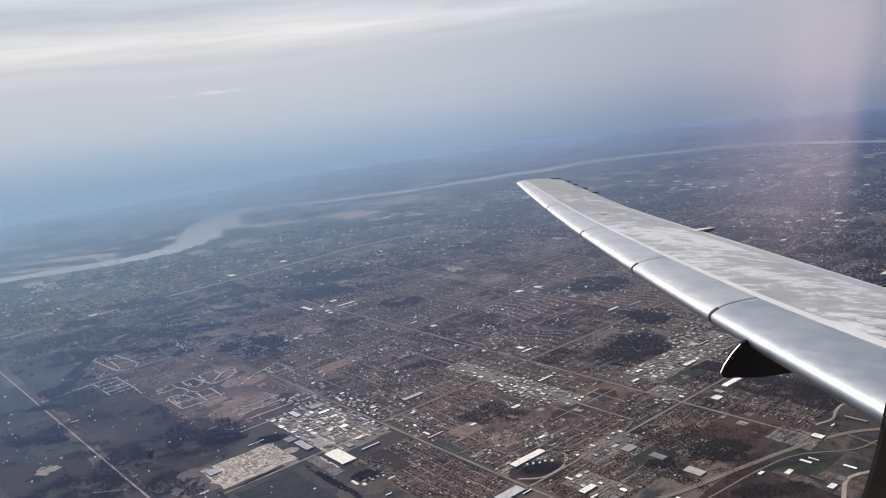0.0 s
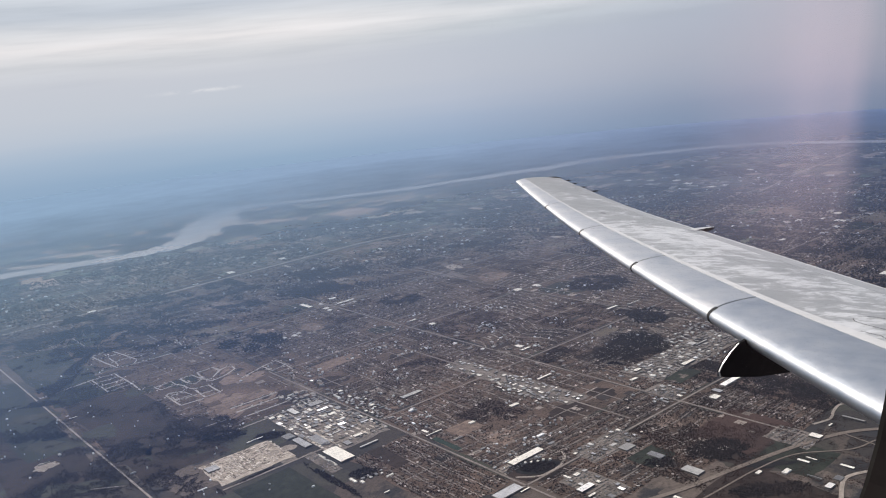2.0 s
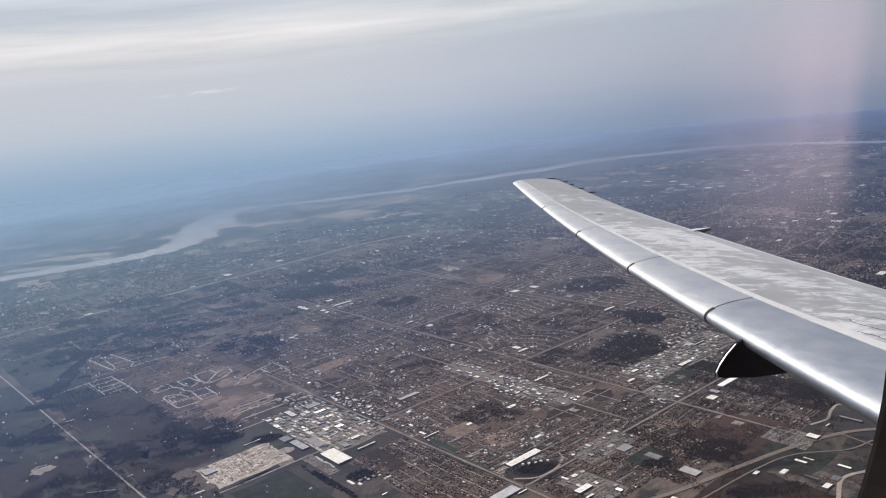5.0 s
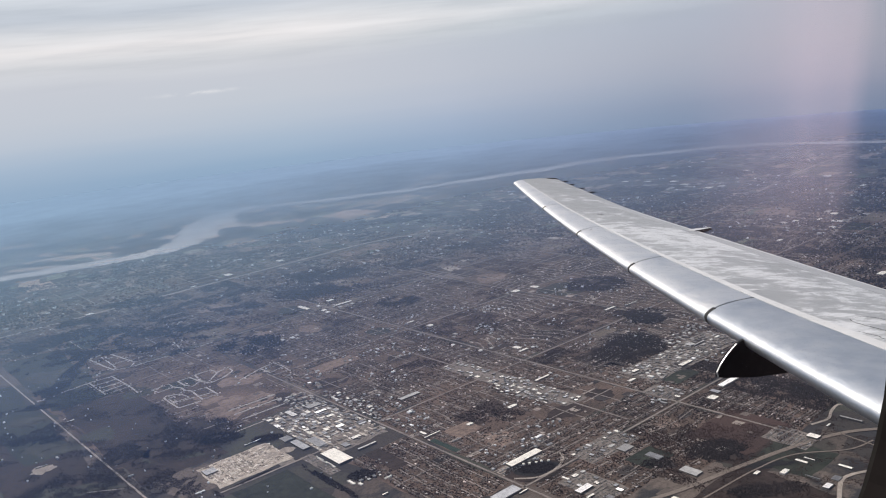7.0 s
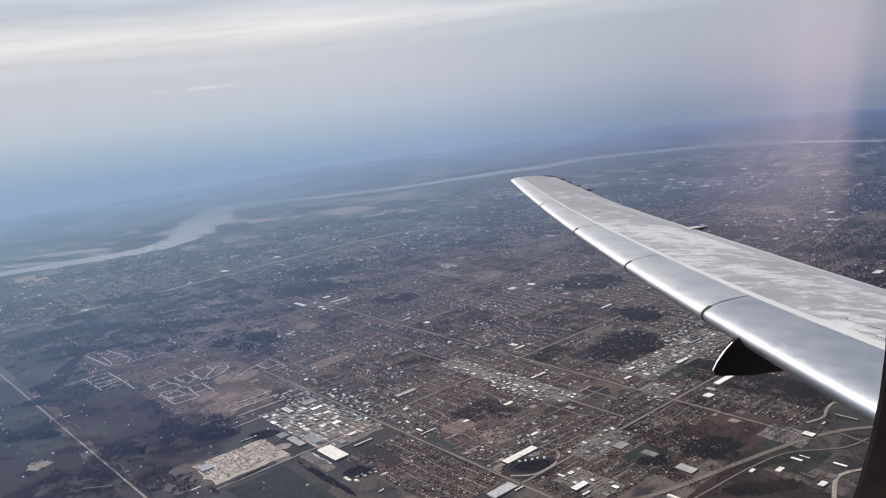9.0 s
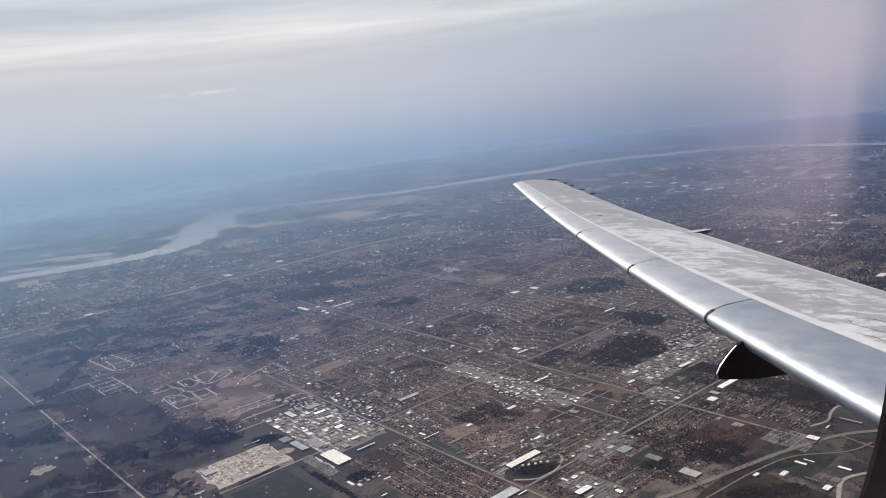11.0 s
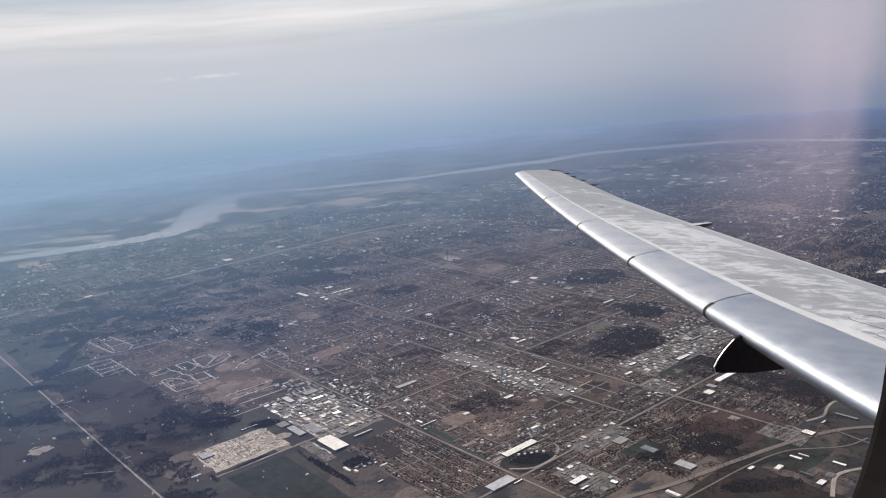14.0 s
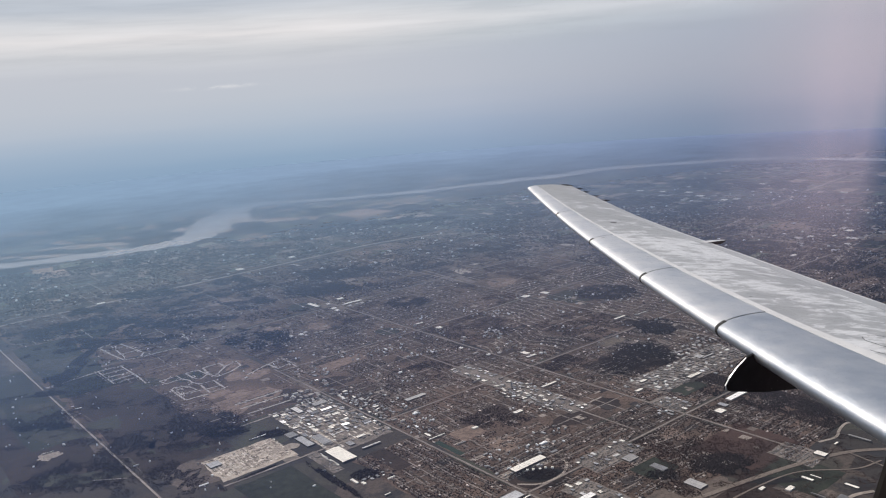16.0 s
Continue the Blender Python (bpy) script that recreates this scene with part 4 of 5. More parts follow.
strip(2109, 1365, 2281, 1691, 20, 13, (14, 34), "far warehouses", joined=True)
strip(1693, 797, 1958, 960, 12, 14, (10, 26), "far stores", joined=True)


def block_rows(x0, y0, x1, y1, gap, seed):
    """Rows of stacked pale precast pieces across a yard."""
    rng = np.random.default_rng(seed)
    verts, faces, k = [], [], 0
    x = x0
    while x < x1:
        y = y0 + rng.uniform(0, 6)
        while y < y1:
            w, d, h = gap * rng.uniform(0.25, 0.5), rng.uniform(3.0, 11.0), rng.uniform(0.2, 0.7)
            if rng.random() < 0.8:
                verts += [(x + a * w, y + b * d, c * h + 0.2) for c in (0, 1) for a, b in ((0, 0), (1, 0), (1, 1), (0, 1))]
                faces += [tuple(8 * k + i for i in q) for q in ((4, 5, 6, 7), (0, 1, 5, 4), (1, 2, 6, 5), (2, 3, 7, 6), (3, 0, 4, 7))]
                k += 1
            y += d + rng.uniform(0.3, 3.0)
        x += gap
    many("precast_stacks", np.array(verts), np.array(faces), RUBBLE, "rows of stacked pale precast concrete pieces", "stacks")


block_rows(300, 803, 342, 842, 2.3, 61)
mosaic("rubble_heaps", 296, 803, 384, 862, 420, 63, 1.3, RUBBLE, "pale heaps of rubble and broken concrete", "heaps", 0.45, 0.3, clear=False)
mosaic("dark_stains", 296, 803, 384, 862, 240, 64, 2.4, FAR_LOT, "brown stained ground between heaps", "patches", 0.32, 0.05, clear=False)
block_rows(414, 772, 496, 925, 8.0, 62)
for x, y, w, d, turn in ((370, 826, 14, 15, -39), (390, 822, 18, 16, -39)):
    blob("stock_heap", x, y, w, d, turn, CONCRETE, "round pale stock heap ground", 0.4 + 0.0005 * x, 0.08, "yard")


def parked_cars(rects, seed):
    """Rows of parked cars: a body with a cabin on it."""
    rng = np.random.default_rng(seed)
    base = np.array([(-.75, -.3, 0), (.75, -.3, 0), (.75, .3, 0), (-.75, .3, 0), (-.75, -.3, .28), (.75, -.3, .28), (.75, .3, .28), (-.75, .3, .28), (-.4, -.26, .48), (.3, -.26, .48), (.3, .26, .48), (-.4, .26, .48)])
    side = np.array([(0, 1, 5, 4), (1, 2, 6, 5), (2, 3, 7, 6), (3, 0, 4, 7), (4, 5, 9, 8), (5, 6, 10, 9), (6, 7, 11, 10), (7, 4, 8, 11), (8, 9, 10, 11)])
    places = []
    for x0, y0, x1, y1 in rects:
        y = y0 + 2
        while y < y1 - 2:
            x = x0 + 1
            while x < x1 - 1:
                if rng.random() < 0.45:
                    places.append((x, y))
                x += 1.0
            y += rng.choice((2.2, 4.5))
    p = np.array(places)
    p = p[clear_of_buildings(p)]
    v = base[None][:, :, [1, 0, 2]] + np.concatenate((p, 0.36 * np.ones((len(p), 1))), 1)[:, None]
    f = side[None] + 12 * np.arange(len(p))[:, None, None]
    many("parked_cars", v.reshape(-1, 3), f.reshape(-1, 4), CARS, "rows of parked cars of many colours", "cars")


def free(p):
    """Which of the points lie clear of the reserved rectangles."""
    ok = np.ones(len(p), bool)
    for x0, y0, x1, y1 in RESERVED:
        ok &= ~((p[:, 0] > x0) & (p[:, 0] < x1) & (p[:, 1] > y0) & (p[:, 1] < y1))
    return ok


def clear_of_buildings(p):
    ok = np.ones(len(p), bool)
    for x0, y0, x1, y1 in BUILT:
        ok &= ~((p[:, 0] > x0) & (p[:, 0] < x1) & (p[:, 1] > y0) & (p[:, 1] < y1))
    return ok


parked_cars([(389, 725, 403, 790), (506, 573, 569, 591), (582, 520, 661, 556), (529, 462, 565, 524), (735, 374, 772, 423), (669, 664, 693, 763), (763, 552, 795, 596)], 71)

for x, y in ((536, 577), (541, 573), (547, 569), (553, 567), (558, 562)):
    bm = bmesh.new()
    bmesh.ops.create_cone(bm, cap_ends=True, segments=16, radius1=1.5, radius2=1.35, depth=1.4, matrix=Matrix.Translation((0, 0, 0.7)))
    tank = new("storage_tank")
    tank.location = (x, y, 0.2)
    part("tank_wall", bm, WHITE_ROOF, tank)
    bm = bmesh.new()
    bmesh.ops.create_cone(bm, cap_ends=True, segments=16, radius1=1.5, radius2=0.2, depth=0.4, matrix=Matrix.Translation((0, 0, 1.6)))
    part("tank_roof", bm, WHITE_ROOF, tank)
    tagged(tank, "round white tank beside the dark basin", "tank", "white tanks")


def trailer():
    """A parked box trailer: body, bumper beam and two wheel pairs."""
    top = new("truck_trailer")
    bm = bmesh.new()
    box(bm, -0.42, -2.2, 0.4, 0.42, 2.2, 1.35, 0.05)
    part("body", bm, WHITE_ROOF, top)
    for y in (-1.6, -1.15):
        bm = bmesh.new()
        bmesh.ops.create_cone(bm, cap_ends=True, segments=10, radius1=0.18, radius2=0.18, depth=0.8, matrix=Matrix.Translation((0, y, 0.18)) @ Matrix.Rotation(radians(90), 4, "Y"))
        part("wheel_pair", bm, RUBBER, top)
    bm = bmesh.new()
    box(bm, -0.3, 1.5, 0.0, 0.3, 1.7, 0.4)
    part("landing_gear", bm, UNIT, top)
    return tagged(top, "white box trailer parked beside a large warehouse", "trailer", "parked trailers")


first = trailer()
first.matrix_world = pose(402.5, 738, 0.3)
for k in range(1, 15):
    if k not in (4, 9, 10):
        copy_thing(first, pose(402.5 + (k % 3) * 0.15, 738, 0.3) @ pose(-1.7 * (k // 8), 2.6 * (k % 8) * 2, 0))

bm = bmesh.new()
bmesh.ops.create_cone(bm, cap_ends=True, segments=20, radius1=1.3, radius2=1.3, depth=8.0, matrix=Matrix.Translation((0, 0, 4.0)))
tower = new("water_tower")
tower.location = (689, 763, 0)
part("standpipe", bm, PALE_ROOF, tower)
bm = bmesh.new()
bmesh.ops.create_cone(bm, cap_ends=True, segments=20, radius1=1.3, radius2=0.2, depth=0.6, matrix=Matrix.Translation((0, 0, 8.3)))
part("cap", bm, PALE_ROOF, tower)
tagged(tower, "pale round water standpipe in the town centre", "water tower")

# ---- houses, streets and trees ----


HOMES = []


def house(x, y, turn):
    """A small house: brick walls, a hipped shingle roof with eaves, a chimney and a drive."""
    top = new("house")
    top.matrix_world = pose(x, y, 0, 0, 0, turn)
    top.scale = (0.66, 0.66, 0.66)
    bm = bmesh.new()
    box(bm, -1.9, -1.3, 0, 1.9, 1.3, 1.0)
    box(bm, 0.7, -2.1, 0, 1.9, -1.3, 0.95)
    part("wall", bm, BRICKWORK, top)
    bm = bmesh.new()
    for x0, x1, y0, y1, z0, z1, inset in ((-2.05, 2.05, -1.45, 1.45, 1.0, 1.85, 1.1), (0.55, 2.05, -2.25, -0.2, 0.97, 1.5, 0.2)):
        e = [bm.verts.new(q) for q in ((x0, y0, z0), (x1, y0, z0), (x1, y1, z0), (x0, y1, z0))]
        if x1 - x0 > y1 - y0:
            r = [bm.verts.new((x0 + inset, (y0 + y1) / 2, z1)), bm.verts.new((x1 - inset, (y0 + y1) / 2, z1))]
            for q in ((e[0], e[1], r[1], r[0]), (e[2], e[3], r[0], r[1]), (e[1], e[2], r[1]), (e[3], e[0], r[0]), (e[3], e[2], e[1], e[0])):
                bm.faces.new(q)
        else:
            r = [bm.verts.new(((x0 + x1) / 2, y0 + inset, z1)), bm.verts.new(((x0 + x1) / 2, y1, z1))]
            for q in ((e[0], r[0], r[1], e[3]), (e[1], e[2], r[1], r[0]), (e[0], e[1], r[0]), (e[2], e[3], r[1]), (e[3], e[2], e[1], e[0])):
                bm.faces.new(q)
    part("roof", bm, SHINGLE, top)
    bm = bmesh.new()
    box(bm, -1.2, 0.2, 1.3, -0.95, 0.45, 2.1)
    part("chimney", bm, BRICKWORK, top)
    bm = bmesh.new()
    box(bm, 0.9, -4.2, 0.07, 1.7, -2.1, 0.14)
    part("driveway", bm, CONCRETE, top)
    return tagged(top, "small brick house with a grey shingle roof", "house", "houses near the highway")


def neighbourhood(x0, y0, x1, y1, seed, along="x", gap=24.0, lot=6.5, bend=0.0, leaf=14.0, filled=0.8, streets=None, crown=0.62, single=False, into=None):
    """Streets with houses on both sides and trees between; bend: how far the streets sway."""
    rng = np.random.default_rng(seed)

    def sway(p):
        q = p.copy()
        q[:, 0] += bend * np.sin(p[:, 1] / 31.0 + seed) + 0.5 * bend * np.sin(p[:, 1] / 13.0)
        q[:, 1] += bend * np.sin(p[:, 0] / 37.0 + 2 * seed) + 0.4 * bend * np.sin(p[:, 0] / 15.0 + seed)
        return q

    if into is None:
        rect("yards", x0, y0, x1, y1, YARD_SOIL, "brown winter yards between the houses", 0.06, "yards")
    verts, faces = [], []

    def street(a, b, w):
        n = max(2, int(np.hypot(b[0] - a[0], b[1] - a[1]) / 7))
        line = sway(np.array([(a[0] + (b[0] - a[0]) * k / n, a[1] + (b[1] - a[1]) * k / n) for k in range(n + 1)]))
        ok = free(line)
        run = []
        for q, good in zip(list(line) + [line[-1]], list(ok) + [False]):
            if good:
                run.append(q)
                continue
            if len(run) > 1:
                v, f = ribbon_mesh(run, w, 0.34)
                faces.extend(tuple(i + len(verts) for i in t) for t in f)
                verts.extend(v)
            run = []

    homes = []
    span_u, span_v = (x1 - x0, y1 - y0) if along == "x" else (y1 - y0, x1 - x0)
    for k in range(int(span_v / gap) + 1):
        v0 = k * gap + gap / 2
        if v0 > span_v:
            break
        a, b = ((x0, y0 + v0), (x1, y0 + v0)) if along == "x" else ((x0 + v0, y0), (x0 + v0, y1))
        street(a, b, 1.7)
        for side in (-1, 1):
            u = lot / 2
            while u < span_u:
                if rng.random() < filled:
                    vv = v0 + side * (gap * 0.23 + rng.uniform(-0.4, 0.4))
                    uu = u + rng.uniform(-0.5, 0.5)
                    homes.append((x0 + uu, y0 + vv, 0) if along == "x" else (x0 + vv, y0 + uu, 1))
                u += lot
    turns = max(2, int(span_u / 85))
    for k in range(1, turns):
        u = span_u * k / turns
        a, b = ((x0 + u, y0), (x0 + u, y1)) if along == "x" else ((x0, y0 + u), (x1, y0 + u))
        street(a, b, 1.7)
    if into is not None:
        into["faces"].extend(tuple(i + len(into["verts"]) for i in q) for q in faces)
        into["verts"].extend(verts)
    elif verts:
        tagged(link("street_grid", verts, faces, streets or STREET), "narrow grey residential streets", "streets", kind="structure")
    if homes and filled:
        h = np.array(homes)
        h[:, :2] = sway(h[:, :2])
        h = h[free(h)]
        if single:
            for hx, hy, turned in h:
                HOMES.append(copy_thing(HOMES[0], pose(hx, hy, 0, 0, 0, 90 * turned + rng.choice((0, 180)) + rng.uniform(-4, 4))) if HOMES else house(hx, hy, 90 * turned))
            h = h[:0]
        if into is not None:
            into["homes"].append(h)
        else:
            house_rows("house_rows", h, rng, "small shingle-roofed houses along residential streets", (2.6, 2.0, 1.2))
    n = int((x1 - x0) * (y1 - y0) / leaf * 1.65)
    t = np.stack((rng.uniform(x0, x1, n), rng.uniform(y0, y1, n)), 1)
    thick = np.array([noise.noise((px * 0.03, py * 0.03, seed)) + 0.6 * noise.noise((px * 0.1, py * 0.1, seed)) for px, py in t])
    t = t[free(t) & (thick > rng.uniform(-0.55, 0.3, n))]
    if into is not None:
        into["trees"].append(t)
    else:
        tree_clumps("street_trees", t, crown, rng, "bare brown winter trees among houses")


def town(x0, y0, x1, y1, seed, leaf=7.0, crown=0.62, cell=62.0, bend=5.0, streets=None, open_share=0.16, wood_share=0.14, gap=16.0, filled=0.8):
    """A square of town: small quarters that each have their own streets, or lie open, or are wooded."""
    rng = np.random.default_rng(seed + 500)
    into = {"verts": [], "faces": [], "homes": [], "trees": []}
    rect("yards", x0, y0, x1, y1, YARD_SOIL, "brown winter yards between the houses", 0.06, "yards")
    nx, ny = max(1, round((x1 - x0) / cell)), max(1, round((y1 - y0) / cell))
    for i in range(nx):
        for j in range(ny):
            a, b = x0 + (x1 - x0) * i / nx, y0 + (y1 - y0) * j / ny
            c, d = x0 + (x1 - x0) * (i + 1) / nx, y0 + (y1 - y0) * (j + 1) / ny
            kind = rng.random()
            if kind < open_share:
                m = (BROWN, TAN, OLIVE, BROWN, CLAY)[rng.integers(0, 5)]
                blob("field", (a + c) / 2, (b + d) / 2, (c - a) * rng.uniform(0.5, 0.95), (d - b) * rng.uniform(0.5, 0.95), rng.uniform(-8, 8), m, "open winter ground inside the town", z=0.1, ragged=0.2)
                neighbourhood(a, b, c, d, int(seed * 100 + i * 10 + j), "xy"[rng.integers(0, 2)], 60.0, 9.0, leaf=leaf * 5, filled=0.3, into=into, crown=crown, streets=streets)
            elif kind < open_share + wood_share:
                neighbourhood(a, b, c, d, int(seed * 100 + i * 10 + j), "x", 70.0, 14.0, leaf=leaf * 0.42, filled=0.2, into=into, crown=crown)
            else:
                neighbourhood(a, b, c, d, int(seed * 100 + i * 10 + j), "xy"[rng.integers(0, 2)], gap * rng.uniform(0.85, 1.15), rng.uniform(3.4, 4.4), bend=bend * rng.uniform(0, 1) ** 2, leaf=leaf * rng.uniform(0.7, 1.6), filled=filled * rng.uniform(0.7, 1.1), into=into, crown=crown)
    if into["verts"]:
        tagged(link("street_grid", into["verts"], into["faces"], streets or STREET), "narrow grey residential streets", "streets", kind="structure")
    house_rows("house_rows", np.concatenate(into["homes"]), rng, "small shingle-roofed houses along residential streets", (2.6, 2.0, 1.2))
    tree_clumps("street_trees", np.concatenate(into["trees"]), crown, rng, "bare brown winter trees among houses")


for q in ((353, 1105, 461, 1168), (307, 1269, 357, 1320), (342, 1335, 388, 1442), (410, 947, 486, 970), (382, 960, 470, 1062), (352, 1062, 482, 1192)):
    reserve(*q)
town(508, 600, 760, 799, 1, 6.5, bend=3)
neighbourhood(508, 546, 760, 600, 2, "x", 15, 3.8, leaf=5.0)
town(508, 804, 760, 1072, 3, 6.5, bend=4)
neighbourhood(420, 560, 500, 735, 4, "y", 16, 4.0, bend=1, leaf=4.5, filled=0.7)
town(767, 547, 1027, 690, 5, 3.6, bend=3)
town(767, 690, 1027, 799, 6, 5.0, bend=5)
neighbourhood(510, 455, 600, 540, 7, "x", 17, 4.2, bend=2, leaf=6, filled=0.62, single=True)
neighbourhood(600, 430, 760, 540, 27, "x", 20, 5, bend=5, leaf=5, filled=0.5)
town(767, 400, 1027, 540, 8, 2.4, bend=2, open_share=0.08)
town(767, 806, 1027, 1072, 9, 8.0, bend=11, streets=CONCRETE, cell=130, open_share=0.1, wood_share=0.15)
town(1033, 547, 1297, 798, 10, 8.0, bend=10, streets=CONCRETE, cell=88)
town(1033, 806, 1297, 1072, 11, 9.0, bend=11, streets=CONCRETE, cell=130)
town(508, 1080, 760, 1330, 12, 8.0, bend=4, open_share=0.22)
town(767, 1080, 1027, 1330, 13, 9.0, bend=3)
town(1033, 1080, 1297, 1330, 14, 10.0, bend=10, streets=CONCRETE, cell=88)
town(767, 1340, 1297, 1780, 15, 22.0, 1.4, 90, 8, open_share=0.22, gap=19, filled=0.7)
town(1305, 700, 1700, 1330, 16, 22.0, 1.4, 100, 10, CONCRETE, 0.2, 0.2, 20, 0.7)
town(1305, 400, 1900, 690, 17, 22.0, 1.4, 100, 10, None, 0.2, 0.2, 20, 0.7)
town(240, 1340, 760, 1780, 18, 40.0, 1.1, 90, 8, None, 0.4, 0.25, 22, 0.5)
town(230, 940, 500, 1330, 19, 30.0, 0.7, 66, 8, None, 0.42, 0.22, 22, 0.4)


town(300, 1815, 1300, 2260, 28, 90.0, 2.0, 120, 10, CONCRETE, 0.4, 0.25, 24, 0.6)
town(1710, 480, 2420, 1330, 29, 90.0, 2.0, 120, 12, CONCRETE, 0.35, 0.25, 26, 0.6)
town(1305, 1345, 2000, 1800, 30, 80.0, 2.0, 120, 12, CONCRETE, 0.35, 0.25, 24, 0.6)


def subdivision(lines, seed, width=2.8):
    """New pale streets in loops and rungs, with houses set along both sides."""
    rng = np.random.default_rng(seed)
    verts, faces, homes = [], [], []
    for k, line in enumerate(lines):
        pts = [np.array(q, float) for q in line]
        v, f = ribbon_mesh(pts, width * rng.uniform(0.85, 1.15), 0.36 + 0.012 * (k % 5))
        faces.extend(tuple(i + len(verts) for i in t) for t in f)
        verts.extend(v)
        for a, b in zip(pts, pts[1:]):
            d = np.array(b[:2]) - np.array(a[:2])
            long = np.hypot(*d)
            side = np.array((-d[1], d[0])) / (long + 1e-9)
            for u in np.arange(2.5, long, 5.5):
                for s in (-1, 1):
                    if rng.random() < 0.6:
                        p = np.array(a[:2]) + d * u / long + side * s * rng.uniform(4.2, 5.2)
                        homes.append((p[0], p[1], float(abs(d[1]) > abs(d[0]))))
    tagged(link("street_grid", verts, faces, NEW_CONCRETE), "pale new concrete streets of a housing estate", "streets", kind="structure")
    p = np.array(homes)
    on_street = np.min(np.hypot(p[:, None, 0] - np.array(verts)[None, :, 0], p[:, None, 1] - np.array(verts)[None, :, 1]), axis=1) < 1.6
    house_rows("house_rows", p[~on_street], rng, "new shingle-roofed houses along pale streets", (2.6, 2.1, 1.3))


subdivision((
    ((360, 1181), (387, 1185), (387, 1165), (363, 1162), (360, 1181)),
    ((387, 1165), (393, 1149), (392, 1135), (380, 1127), (365, 1136), (359, 1131), (358, 1110)),
    ((401, 1184), (420, 1185), (423, 1153), (407, 1140), (401, 1157), (401, 1184)),
    ((430, 1188), (456, 1188), (459, 1167), (432, 1140), (425, 1158), (430, 1188)),
    ((459, 1167), (480, 1175), (476, 1151), (454, 1136), (430, 1130), (423, 1153)),
    ((392, 1135), (400, 1117))), 20)
subdivision((
    ((363, 1124), (382, 1123), (385, 1101), (361, 1099), (363, 1124)),
    ((360, 1097), (390, 1094)), ((358, 1073), (390, 1070)), ((358, 1110), (358, 1073)), ((394, 1092), (417, 1089)),
    ((397, 1121), (418, 1118), (417, 1074), (394, 1075), (397, 1121))), 25)
subdivision((
    ((345, 1444), (378, 1451), (385, 1404), (392, 1348), (377, 1328), (355, 1337), (350, 1377), (345, 1444)),
    ((364, 1435), (361, 1351)), ((345, 1418), (378, 1414)), ((357, 1372), (388, 1373)), ((377, 1328), (428, 1327), (469, 1326), (523, 1330)), ((469, 1326), (479, 1398))), 21, 2.6)
subdivision((
    ((306, 1309), (341, 1309), (344, 1231), (307, 1229), (306, 1309)),
    ((307, 1287), (341, 1287)), ((306, 1265), (341, 1266)), ((306, 1245), (343, 1248)), ((344, 1231), (342, 1190)), ((306, 1309), (226, 1294))), 22, 2.6)
subdivision((
    ((508, 1121), (535, 1128), (535, 1097), (509, 1089), (508, 1121)), ((464, 1101), (508, 1121)), ((535, 1097), (532, 1068))), 23, 2.5)
rng = np.random.default_rng(71)
rows = [(x + rng.uniform(-0.3, 0.3), y, 0) for y in (1003, 996, 984, 977, 960, 953) for x in np.arange(400 + (1003 - y) * 0.3, 466, 3.4) if rng.random() < 0.9]
house_rows("house_rows", rows, rng, "close rows of small new houses", (2.2, 2.0, 1.3))
for y in (999.5, 980.5, 956.5):
    ribbon("road", [(398, y), (468, y)], 3.0, NEW_CONCRETE, "pale new street between rows of houses", z=0.36, curve=False)


thickets(40, 640, 345, 1330, 70000, 81, 0.6, 0.25, 0.013, SCRUB)
thickets(230, 1320, 760, 1780, 46000, 82, 1.45, 0.20, 0.009)
thickets(540, 300, 830, 412, 16000, 84, 0.42, 0.08, 0.03, RUSSET)
thickets(600, 400, 790, 545, 15000, 83, 0.55, 0.02, 0.02, RUSSET)


def woods(places, seed, crown, spread, label, thin=-0.16, material=None):
    """Clumps of bare woodland scattered round the given ovals (x, y, w, d, turn)."""
    rng = np.random.default_rng(seed)
    pts = []
    for x, y, w, d, turn in places:
        n = int(w * d * 0.785 / spread)
        a, r = rng.uniform(0, math.tau, n), np.sqrt(rng.uniform(0, 1, n)) * rng.uniform(0.75, 1.1, n)
        px, py = w / 2 * r * np.cos(a), d / 2 * r * np.sin(a)
        c, s = math.cos(radians(turn)), math.sin(radians(turn))
        pts.append(np.stack((x + px * c - py * s, y + px * s + py * c), 1))
    p = np.concatenate(pts)
    p = p[np.array([noise.noise((x * 0.03, y * 0.03, seed)) + 0.6 * noise.noise((x * 0.11, y * 0.11, seed)) for x, y in p]) > thin]
    tree_clumps("woods", p, crown, rng, label, material)


woods([(868, 712, 100, 64, 0), (684, 441, 70, 51, -38), (641, 364, 79, 27, -38), (872, 442, 40, 52, -39), (624, 471, 34, 24, -38), (381, 715, 9, 120, 0), (424, 758, 9, 20, 0), (330, 790, 50, 6, 4), (352, 925, 60, 34, -39), (391, 873, 41, 24, -39), (539, 561, 41, 24, -38), (219, 1267, 75, 24, -39), (257, 1309, 17, 88, -39), (316, 1417, 19, 139, -39), (275, 1344, 27, 124, -39), (187, 1128, 82, 30, -39), (903, 710, 82, 99, -39), (413, 696, 36, 26, -38)], 31, 0.85, 1.5, "dense bare winter woodland", -0.45)
woods([(262, 850, 60, 100, 0), (250, 770, 60, 70, 0), (150, 800, 90, 60, 0), (326, 959, 135, 130, -39), (248, 971, 82, 106, -39), (194, 1161, 92, 91, -39), (182, 934, 127, 77, -38)], 33, 0.5, 1.3, "low bare winter scrub", -0.16, SCRUB)
